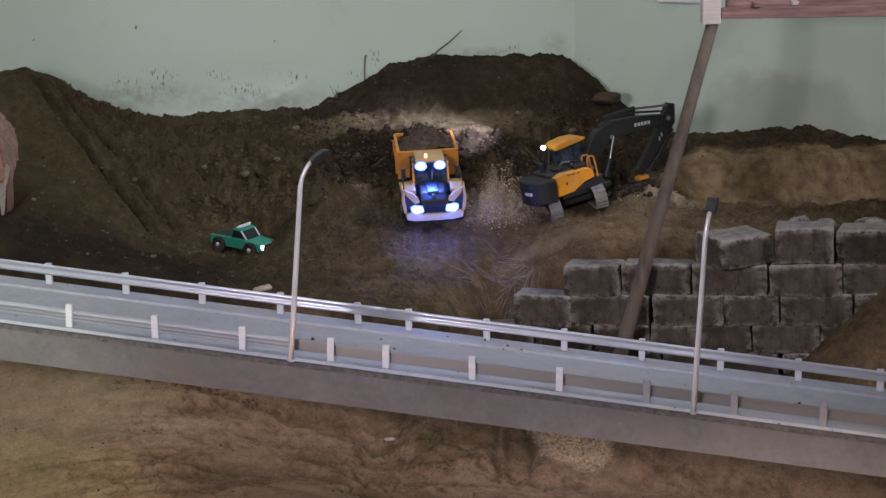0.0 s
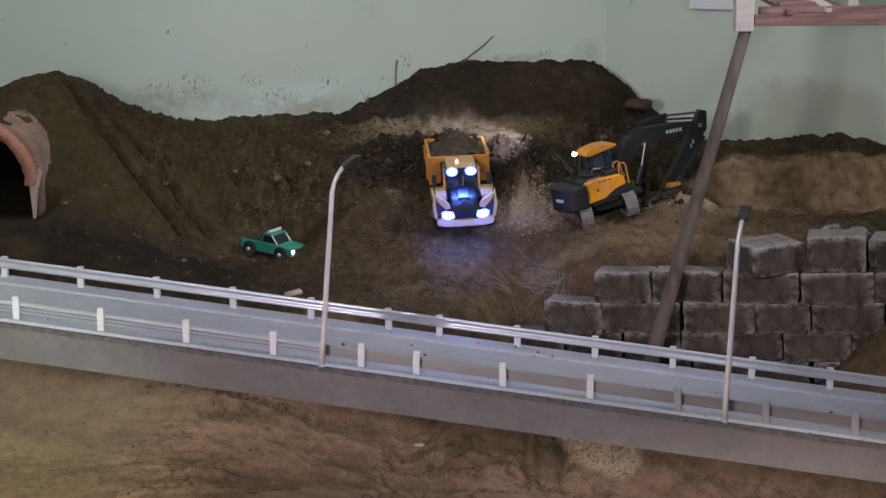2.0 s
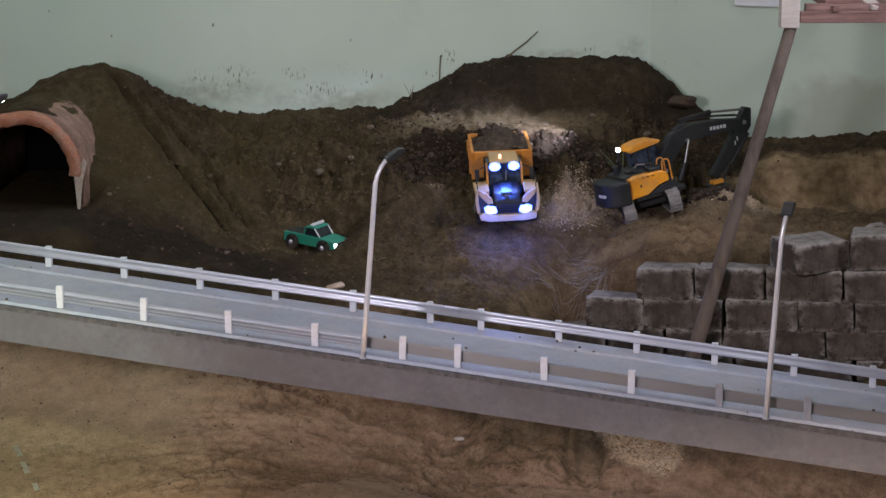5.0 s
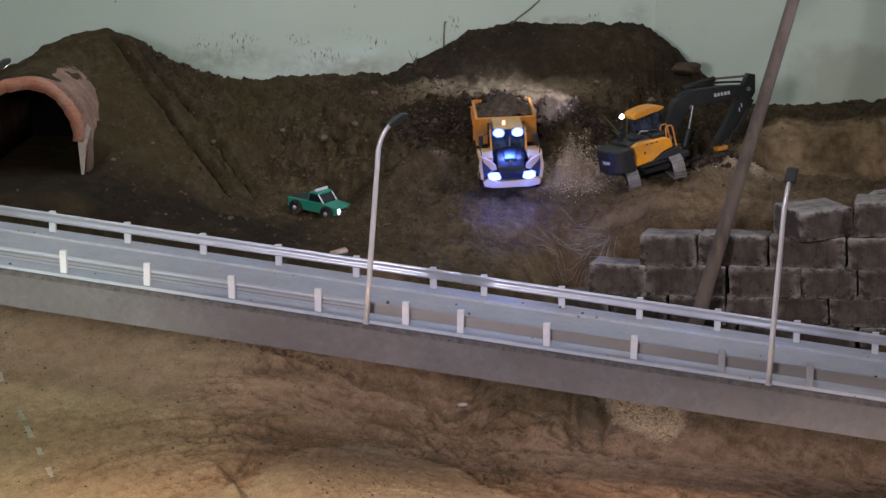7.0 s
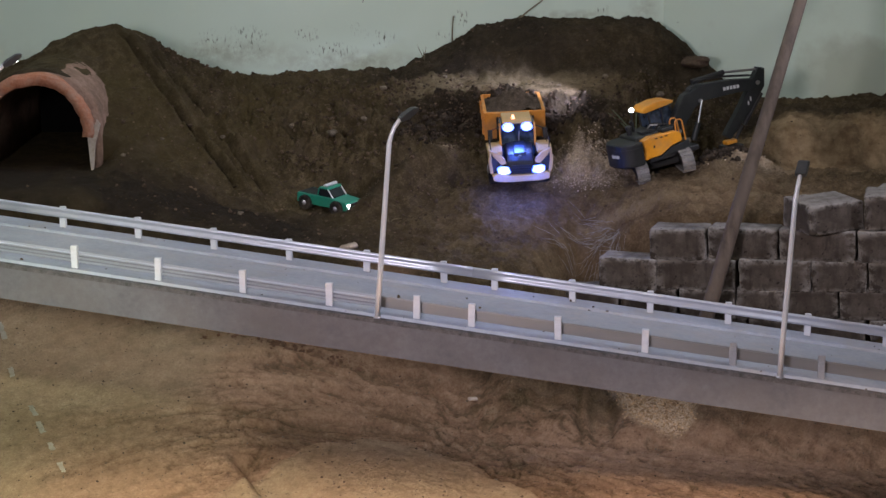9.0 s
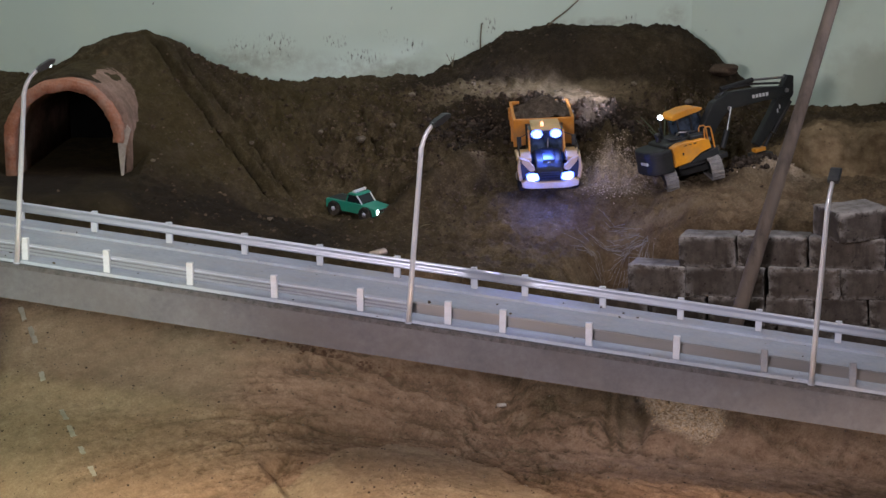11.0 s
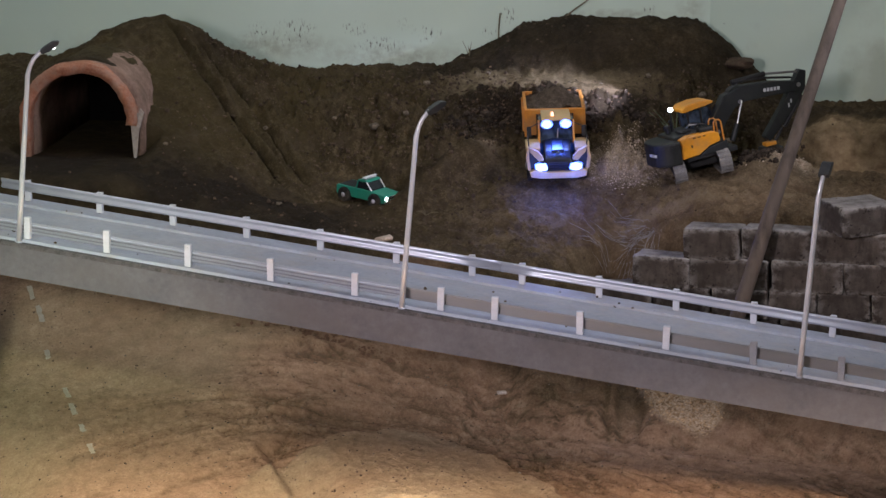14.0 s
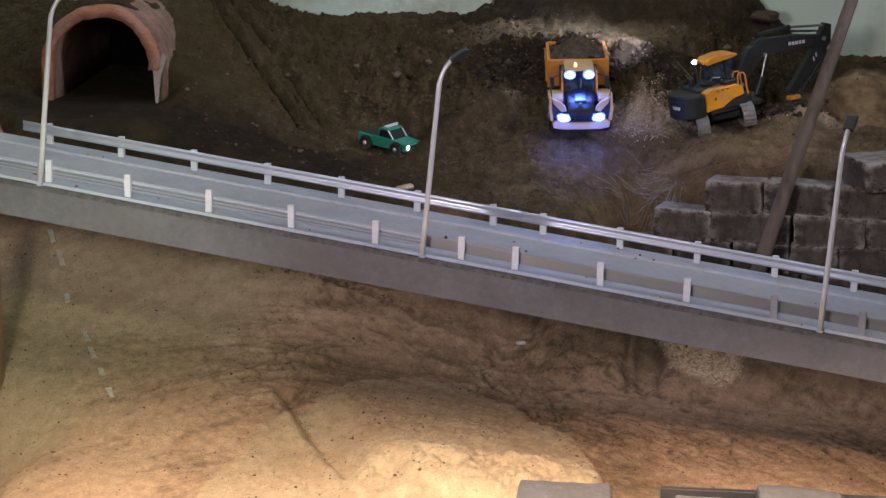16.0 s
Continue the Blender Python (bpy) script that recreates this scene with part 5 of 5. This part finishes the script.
for y in (0.0135, 0.0705):
    for a, b in (((-0.020, 0.074), (-0.026, 0.187)), ((0.069, 0.100), (0.066, 0.146)), ((0.066, 0.146), (0.045, 0.188)), ((0.020, 0.074), (0.018, 0.188))):
        upper("pillar", rod((a[0], y, a[1]), (b[0], y, b[1]), 0.0036, seg=8), BLACK, cabx)
    upper("window_rail", rod((-0.021, y, 0.122), (0.068, y, 0.122), 0.0028, seg=8), BLACK, cabx)
upper("cab_base", box((0.024, 0.042, 0.094), (0.092, 0.060, 0.050), 0.004), GREY, cabx)
upper("roof", prism([(-0.040, 0.182), (-0.042, 0.192), (-0.030, 0.202), (0.010, 0.208), (0.044, 0.206), (0.062, 0.200), (0.060, 0.194), (0.040, 0.190)], 0.008, 0.078, "y", 0.004), YELLOW, cabx, "yellow cab roof")
upper("sun_visor", box((0.050, 0.042, 0.1885), (0.014, 0.058, 0.003), 0.001), BLACK, cabx)
upper("light_stalk", rod((-0.066, 0.040, 0.130), (-0.066, 0.040, 0.192), 0.0028, seg=8), BLACK, exc)
upper("work_light", lathe([(0.0045, -0.006), (0.0068, -0.003), (0.0068, 0.004)], 14, "y", pose(-0.066, 0.036, 0.197)), LED_WHITE, exc, "lit white work light")
for y in (-0.066, -0.034):
    upper("handrail", tube([(0.014, y, 0.124), (0.016, y, 0.152), (0.021, y, 0.158), (0.034, y, 0.157), (0.039, y, 0.150), (0.042, y, 0.092)], 0.0024, 6), ORANGE, exc, "orange handrail")


def arm(points, widths, half):
    """A box-section arm along points (forward, up) with its depth at each."""
    out_t, out_b = [], []
    for i, (p, w) in enumerate(zip(points, widths)):
        a, b = Vector(points[max(i - 1, 0)]), Vector(points[min(i + 1, len(points) - 1)])
        d = (b - a).normalized()
        n = Vector((-d.y, d.x))
        out_t.append(tuple(Vector(p) + n * w / 2)), out_b.append(tuple(Vector(p) - n * w / 2))
    return prism(out_t + out_b[::-1], -half, half, "y", 0.003)


boom = upper("boom", arm([(0.035, 0.095), (0.066, 0.145), (0.102, 0.188), (0.15, 0.203), (0.25, 0.197), (0.335, 0.186)], [0.036, 0.046, 0.054, 0.050, 0.042, 0.030], 0.015), GREY, exc, "dark grey curved boom")
for k in range(5):
    upper("marking", box((0.222 + 0.0115 * k, -0.0158, 0.0), (0.008, 0.0012, 0.010), 0, pose(0, 0, 0.213, 0, 4, 0)), LETTER, boom, "pale marking")
for y in (-0.007, 0.0, 0.007):
    upper("hose", tube([(0.075, y, 0.168), (0.110, y, 0.222), (0.150, y, 0.240), (0.230, y, 0.232), (0.320, y, 0.214)], 0.0026, 7), BLACK, boom)
for x, z in ((0.335, 0.190), (0.136, 0.182), (0.052, 0.110)):
    upper("pin", rod((x, -0.019, z), (x, 0.019, z), 0.0065, seg=12), ALU_DULL, boom)
cyl = rod((0.088, -0.026, 0.075), (0.112, -0.026, 0.122), 0.0085, seg=10)
upper("boom_cylinder", cyl, GREY, exc)
upper("piston", rod((0.112, -0.026, 0.122), (0.138, -0.024, 0.186), 0.0034, seg=10), CHROME, exc, "chrome piston rod")
upper("stick_cylinder", rod((0.125, 0, 0.240), (0.235, 0, 0.243), 0.0080, seg=10), BLACK, exc)
upper("piston", rod((0.235, 0, 0.243), (0.348, 0, 0.226), 0.0036, seg=10), ALU_DULL, exc, "chrome piston rod")
stick = upper("dipper_arm", arm([(0.358, 0.230), (0.340, 0.186), (0.285, 0.123), (0.212, 0.050)], [0.022, 0.046, 0.036, 0.024], 0.0125), GREY, exc, "dark grey dipper arm")
upper("stripe", box((0.296, -0.0135, 0.136), (0.004, 0.0012, 0.012), 0, None), LETTER, stick)
upper("stripe", box((0.305, -0.0135, 0.147), (0.004, 0.0012, 0.012), 0, None), LETTER, stick)
upper("bucket_cylinder", rod((0.350, 0, 0.153), (0.278, 0, 0.073), 0.0075, seg=10), BLACK, exc)
upper("coupler", box((0.222, 0, 0.034), (0.036, 0.026, 0.012), 0.003, None), YELLOW, exc, "yellow bucket coupler")
bk = prism([(0.200, 0.025), (0.248, 0.025), (0.262, -0.032), (0.250, -0.062), (0.214, -0.070), (0.196, -0.048)], -0.034, 0.034, "y", 0.003)
bucket = upper("bucket", bk, GREY, exc, "dark grey bucket")
for y in (-0.027, -0.009, 0.009, 0.027):
    upper("tooth", box((0.206, y, -0.072), (0.016, 0.007, 0.008), 0.001), GREY, bucket)
upper("bucket_link", rod((0.270, 0, 0.072), (0.236, 0, 0.026), 0.005, seg=10), BLACK, exc)

# ---- pickup ----
px, py = -0.388, 3.80
pick = thing("pickup_truck", pose(px, py, height(px, py) - 0.001, 2, 4, -32) @ Matrix.Scale(1.1, 4), "green toy pickup truck with a roof light bar", "pickup")
for x in (-0.050, 0.052):
    for s in (-1, 1):
        w_ = wheel_parts(pick, 0, 0, 0, 0.0195, 0.018, RIM, s)
        for ob_ in (w_,):
            ob_.matrix_local = pose(x, s * 0.033, 0.0195, 0, 0, 90)
side = [(-0.080, 0.018), (-0.080, 0.042), (-0.012, 0.043), (0.03, 0.0425), (0.078, 0.038), (0.083, 0.033), (0.083, 0.018), (0.070, 0.016), (0.066, 0.028), (0.052, 0.034), (0.038, 0.028), (0.034, 0.016), (-0.032, 0.016), (-0.036, 0.028), (-0.050, 0.034), (-0.064, 0.028), (-0.068, 0.017)]
body = part("body", prism(side, -0.034, 0.034, "y", 0.002), GREEN, pick, "dusty green body")
part("bed_floor", box((-0.046, 0, 0.0425), (0.058, 0.052, 0.002)), BLACK, body)
part("cab", prism([(-0.016, 0.042), (-0.010, 0.064), (0.018, 0.065), (0.036, 0.042)], -0.029, 0.029, "y", 0.003), GLASS, pick, "cab with dark windows")
part("roof", prism([(-0.013, 0.062), (-0.010, 0.067), (0.017, 0.068), (0.021, 0.063)], -0.030, 0.030, "y", 0.0015), GREEN, pick)
for s in (-1, 1):
    part("pillar", rod((-0.0155, s * 0.029, 0.043), (-0.010, s * 0.029, 0.064), 0.002, seg=6), GREEN, pick)
    part("pillar", rod((0.036, s * 0.029, 0.043), (0.018, s * 0.029, 0.064), 0.0018, seg=6), WHITE, pick)
    part("headlight", lathe([(0.005, 0.0825), (0.005, 0.0845)], 12, "x", pose(0, s * 0.025, 0.030)), LED_WHITE, pick, "lit white headlight")
bar = box((0.004, 0, 0.0715), (0.007, 0.05, 0.004), 0.001)
for y in (-0.02, -0.01, 0, 0.01, 0.02):
    rod((0.006, y, 0.0725), (0.010, y, 0.0725), 0.0042, seg=10, bm=bar)
part("light_bar", bar, WHITE, pick, "white roof light bar")
part("bumper", box((0.086, 0, 0.020), (0.005, 0.068, 0.007), 0.0015), CHROME, pick, "chrome bumper")
part("grille", box((0.0835, 0, 0.030), (0.002, 0.036, 0.008), 0.0005), CHROME, pick)

# ---- light from the vehicles ----
for s in (-1, 1):
    lamp("headlight_beam", "SPOT", TRUCK @ pose(s * 0.056, -0.022, 0.072, -82, 0, 0), 0.6, (0.42, 0.48, 1.0), 0.008, angle=130, blend=0.8)
# one added spot tints the hood blue, like bloom from the work lights
lamp("work_light_beam", "SPOT", TRUCK @ pose(0, 0.104, 0.187, -52, 0, 0), 3.6, (0.06, 0.14, 1.0), 0.02, angle=130, blend=0.8)
# added spot above and behind the digger's work light, to reach the shelf
lamp("digger_light_beam", "SPOT", look((0.47, 3.99, 0.86), (0.17, 4.27, 0.69)), 26, (0.66, 0.69, 1.0), 0.012, angle=48, blend=0.8)

# ---- loose earth, stones and chips ----


def scatter(name, count, where, size, flat, material, label, seed, sink=0.35, category="earth", on=None):
    """Many small lumps lying on the ground, in one mesh."""
    rng = np.random.default_rng(seed)
    ico = bmesh.new()
    bmesh.ops.create_icosphere(ico, subdivisions=1, radius=1)
    base = np.array([v.co[:] for v in ico.verts])
    tri = np.array([[v.index for v in f.verts] for f in ico.faces])
    ico.free()
    x, y = where(rng, count)
    z = on(x, y) if on else land(x, y, True)
    r = size[0] * (size[1] / size[0]) ** (rng.random(len(x)) ** 1.9)
    co = base[None] * (1 + 0.5 * (rng.random((len(x), len(base), 1)) - 0.5))
    a = rng.random(len(x)) * 6.283
    co = co * np.stack([np.ones(len(x)), 0.55 + 0.4 * rng.random(len(x)), flat * (0.6 + 0.7 * rng.random(len(x)))], -1)[:, None, :]
    tilt = (rng.random(len(x)) - 0.5) * 1.2
    y1 = co[..., 1] * np.cos(tilt)[:, None] - co[..., 2] * np.sin(tilt)[:, None]
    z1 = co[..., 1] * np.sin(tilt)[:, None] + co[..., 2] * np.cos(tilt)[:, None]
    c, s = np.cos(a)[:, None], np.sin(a)[:, None]
    co = np.stack([co[..., 0] * c - y1 * s, co[..., 0] * s + y1 * c, z1], -1) * r[:, None, None]
    co = co + np.stack([x, y, z + r * flat * (1 - sink) * 0.6], -1)[:, None, :]
    faces = (tri[None] + (np.arange(len(x)) * len(base))[:, None, None]).reshape(-1, 3)
    me = bpy.data.meshes.new(name)
    me.from_pydata(co.reshape(-1, 3).tolist(), [], faces.tolist())
    me.materials.append(material)
    return tagged(new(name, me), label, category, kind="stuff")


def spread(x0, x1, y0, y1, keep=None):
    def f(rng, n):
        x, y = x0 + (x1 - x0) * rng.random(n), y0 + (y1 - y0) * rng.random(n)
        ok = np.ones(n, bool)
        if keep is not None:
            ok = rng.random(n) < keep(x, y)
        ok &= ~((np.abs(x - TUN_X) < 0.2) & (y > TUN_Y - 0.06))
        return x[ok], y[ok]
    return f


def cloud(*spots):
    def f(rng, n):
        k = n // len(spots)
        xs, ys = [], []
        for cx, cy, rx, ry in spots:
            xs.append(cx + rx * rng.standard_normal(k) * 0.6), ys.append(cy + ry * rng.standard_normal(k) * 0.6)
        return np.concatenate(xs), np.concatenate(ys)
    return f


hill = spread(-1.0, 0.95, 3.45, 4.5, lambda x, y: np.clip(clod_zone(x, y) - 0.10, 0.05, 1) * (1 - 0.93 * scarp(x) * step(4.17, 4.22, y)) * (1 - chip_patch(x, y)) * (1 - 0.92 * step(0.05, 0.2, x) * step(3.92, 3.84, y)) * np.clip(0.6 + 2 * fbm(x, y, 6, 3, 90), 0, 1))
scatter("soil_clods", 46000, hill, (0.0013, 0.0080), 0.75, CLOD, "brown clods of crumbled earth on the slope", 1)
scatter("soil_clods", 9000, spread(-1.7, 1.5, 3.35, 4.7, lambda x, y: (1 - 0.85 * step(0.0, 0.2, x)) * (1 - 0.85 * step(-0.35, -0.5, x) * step(3.8, 3.68, y))), (0.0012, 0.0062), 0.7, CLOD, "brown crumbs of earth on the upper ground", 2)
scatter("soil_clods", 1500, cloud((0.12, 4.09, 0.20, 0.06), (0.34, 4.09, 0.12, 0.06), (0.76, 3.86, 0.06, 0.04), (-0.08, 4.09, 0.1, 0.06)), (0.003, 0.013), 0.8, CLOD_DARK, "large dark clods heaped behind the dump truck", 3)
scatter("wood_chips", 9000, cloud((0.36, 3.91, 0.10, 0.06), (0.42, 3.93, 0.07, 0.05), (0.38, 3.85, 0.07, 0.04), (0.81, 3.88, 0.06, 0.05)), (0.0010, 0.0036), 0.6, CHIP, "pale wood chips mixed into the earth", 4, category="chips")
scatter("wood_chips", 13000, spread(0.36, 0.74, 2.92, 3.32, lambda x, y: chip_heap(x, y)), (0.0016, 0.0052), 0.5, CHIP_PALE, "pale wood chips heaped under the bridge", 5, category="chips")
scatter("small_stones", 2600, spread(-1.7, 1.5, 2.1, 3.3), (0.0009, 0.0034), 0.7, STONE, "tiny pale stones on the sand", 6, category="stones")
scatter("dark_crumbs", 2200, spread(-1.7, 1.4, 2.1, 3.35), (0.0011, 0.0050), 0.6, CLOD, "dark crumbs of earth on the sand", 7, category="earth")

deck_edge = spread(-1.6, 1.6, -0.01, 0.44, lambda x, y: np.where((y < 0.09) | (y > 0.34), 0.9, 0.25))
scatter("deck_crumbs", 260, lambda rng, n: (lambda p: (p[0], near_y(p[0]) + p[1]))(deck_edge(rng, n)), (0.0010, 0.0065), 0.6, CLOD, "dark crumbs of earth dropped on the bridge deck", 8, on=lambda x, y: deck_z(x) + np.where((y - near_y(x) > 0.086) & (y - near_y(x) < 0.346), 0.0055, 0.0102))


def stone(x, y, r, label, mat=STONE, flat=0.7, up=0.0):
    bm = bmesh.new()
    bmesh.ops.create_icosphere(bm, subdivisions=3, radius=r)
    for v in bm.verts:
        v.co += noise.noise_vector(v.co / r * 1.3 + Vector((x * 9, y * 7, r * 90))) * r * 0.35
        v.co.z *= flat
    ob = part("stone", bm, mat, None, "", True)
    ob.matrix_world = pose(x, y, height(x, y) + r * flat * 0.35 + up, 0, 0, x * 400)
    return tagged(ob, label, "stone", "loose stones")


for x, y, r in ((-0.394, 4.07, 0.022), (-0.30, 4.12, 0.014), (-0.52, 4.10, 0.013), (-0.62, 3.60, 0.012), (-0.97, 3.72, 0.010), (0.30, 4.27, 0.011), (0.36, 4.22, 0.009), (0.20, 4.31, 0.007), (-0.06, 4.36, 0.013), (-0.25, 4.3, 0.016), (-0.72, 4.0, 0.011), (-0.88, 3.86, 0.009), (0.62, 4.30, 0.02), (0.45, 4.35, 0.014)):
    stone(x, y, 0.72 * r, "rough pale stone lying in the brown earth")
for x, y, r in ((1.24, 3.42, 0.042), (1.36, 3.40, 0.05), (1.18, 3.48, 0.03)):
    stone(x, y, r, "rough brown stone on top of the block wall", BLOCK, 0.6, 0.03)
stone(0.74, 4.50, 0.055, "flat brown slab of earth near the wall", CLOD, 0.35)

# ---- dark blocks at the near edge of the pit ----
for x0, x1, y, top, h in ((0.085, 0.275, 1.86, 0.149, 0.17), (0.40, 0.555, 1.84, 0.140, 0.16), (0.565, 0.735, 1.86, 0.160, 0.18), (0.80, 0.98, 1.84, 0.158, 0.18)):
    ob = part("edge_block", block_mesh(x1 - x0, 0.14, h + 0.01, x0 * 5), DARKSTONE, None, smooth=True)
    ob.matrix_world = pose((x0 + x1) / 2, y, top - h / 2, 0, random.uniform(-2, 2), random.uniform(-4, 4))
    tagged(ob, "dark rounded stone block at the edge of the sand pit", "stone block", "dark edge blocks")
tagged(part("edge_board", box((0.95, 1.955, 0.056), (1.15, 0.014, 0.172), 0.002), BLACK), "black plastic edging board behind the dark blocks", "edging board")


# ---- worn lane marks on the sand road ----
marks = thing("lane_marking", pose(0, 0, 0), "worn pale dashes of a lane line on the sandy road", "lane marking")
for x, y, ln in ((-1.244, 3.22, 0.05), (-1.202, 3.15, 0.06), (-1.150, 3.02, 0.035), (-1.062, 2.873, 0.055), (-1.028, 2.80, 0.055), (-0.984, 2.717, 0.035), (-0.941, 2.631, 0.04)):
    bm = bmesh.new()
    n = 6
    for i in range(n + 1):
        for sd in (-1, 1):
            u = (i / n - 0.5) * ln
            w = 0.0065 * (0.65 + 0.5 * random.random())
            qx, qy = x - 0.45 * u + sd * w, y + 0.89 * u + 0.4 * sd * w
            bm.verts.new((qx, qy, height(qx, qy) + 0.0035))
    bm.verts.ensure_lookup_table()
    for i in range(n):
        bm.faces.new((bm.verts[2 * i], bm.verts[2 * i + 1], bm.verts[2 * i + 3], bm.verts[2 * i + 2]))
    bmesh.ops.solidify(bm, geom=bm.faces[:], thickness=0.002)
    part("dash", bm, MARK, marks)


# ---- dry weeds, roots and twigs ----
def tuft(name, x, y, count, length, spread_, thick, mat, label, category, droop=0.3, seed=1, flat=0.0, leaves=False):
    rng = random.Random(seed)
    bm = bmesh.new()
    plant = new(name) if leaves else None
    z = height(x, y) - 0.002
    for _ in range(count):
        a, l = (rng.uniform(2.5, 4.3) if flat else rng.uniform(0, 6.283)), length * rng.uniform(0.5, 1.0)
        out = spread_ * rng.uniform(0.3, 1.0)
        c, s_ = math.cos(a), math.sin(a)
        bx_, by_ = x + 0.3 * out * l * c * flat * 3, y + 0.3 * out * l * s_ * flat * 3
        pts = []
        for t in (0.0, 0.35, 0.7, 1.0):
            px_, py_ = bx_ + c * out * l * t, by_ + s_ * out * l * t
            pts.append((px_, py_, z + (0.0 if flat else l * (t * math.sqrt(max(0.05, 1 - out * out)) - droop * t * t))))
        if flat:
            on = land(np.array([p[0] for p in pts]), np.array([p[1] for p in pts]), True)
            pts = [(p[0], p[1], float(h) + 0.002 + 0.004 * rng.random()) for p, h in zip(pts, on)]
        tube(pts, [thick, thick * 0.9, thick * 0.7, thick * 0.3], 5, bm)
        if leaves:
            part("leaf", bm, mat, plant)
            bm = bmesh.new()
    return tagged(plant or part(name, bm, mat), label, category)


tuft("weed", 0.53, 4.10, 10, 0.15, 0.75, 0.0026, LEAF, "small dull green weed on the earth slope", "weed", 0.15, 3, leaves=True)
tuft("dry_grass", -0.085, 3.93, 16, 0.07, 0.9, 0.0011, TWIG, "tuft of dry pale grass on the earth bank", "grass", 0.35, 4)
tuft("dry_grass", -0.20, 3.62, 6, 0.06, 0.8, 0.0009, TWIG, "few dry grass blades on the slope", "grass", 0.4, 5)
tuft("dry_grass", -0.13, 4.56, 5, 0.07, 0.7, 0.0013, TWIG, "thin dry stalks on the earth ridge", "grass", 0.1, 6)
for k, (x, y, n, ln) in enumerate(((0.48, 3.60, 30, 0.11), (0.46, 3.63, 24, 0.13), (0.45, 3.57, 22, 0.10), (0.41, 3.61, 18, 0.09), (0.34, 3.58, 12, 0.08))):
    tuft("dry_root_tuft", x, y, n, ln, 1.0, 0.0006, ROOT, "pale fine dry roots trailing over the earth", "roots", 0.0, 7 + k, 1.0)


def slab(name, x, y, size, turn, mat, label, category, tilt=(0, 0)):
    bm = bmesh.new()
    bmesh.ops.create_cube(bm, size=1, matrix=Matrix.Diagonal((*size, 1)))
    bmesh.ops.bevel(bm, geom=bm.edges[:], offset=min(size) * 0.25, segments=2, affect="EDGES")
    for v in bm.verts:
        v.co += noise.noise_vector(v.co * 60 + Vector((x, y, 0))) * min(size) * 0.12
    ob = part(name, bm, mat, None, "", True)
    ob.matrix_world = pose(x, y, height(x, y) + size[2] * 0.3, *tilt, turn)
    return tagged(ob, label, category)


slab("wood_scrap", -0.30, 3.40, (0.05, 0.02, 0.012), 25, CHIP, "pale wood offcut lying on the earth", "wood scrap", (10, -8))
slab("wood_scrap", 0.66, 4.08, (0.075, 0.03, 0.022), -12, STONE, "short brown log behind the excavator", "wood scrap")
slab("stone_flake", 0.04, 3.16, (0.026, 0.014, 0.008), 10, PLASTER, "white flake of plaster on the sand", "flake")
slab("stone_flake", 0.10, 2.72, (0.012, 0.010, 0.010), 40, PLASTER, "white chip of plaster on the sand", "flake")
for k, (x, y) in enumerate(((-0.95, 3.25), (-0.90, 3.24), (-0.85, 3.24), (-0.80, 3.25))):
    slab("rubble", x, y, (0.05, 0.035, 0.055), 20 * k, STONE, "pale rubble stone in the bank under the bridge", "rubble", (8 * k, 5))
scatter("clay_lumps", 420, cloud((-0.62, 3.20, 0.10, 0.03), (-0.45, 3.18, 0.12, 0.03)), (0.002, 0.011), 0.8, REDCLAY, "crumbling red-brown clay lumps under the bridge", 9, 0.6)
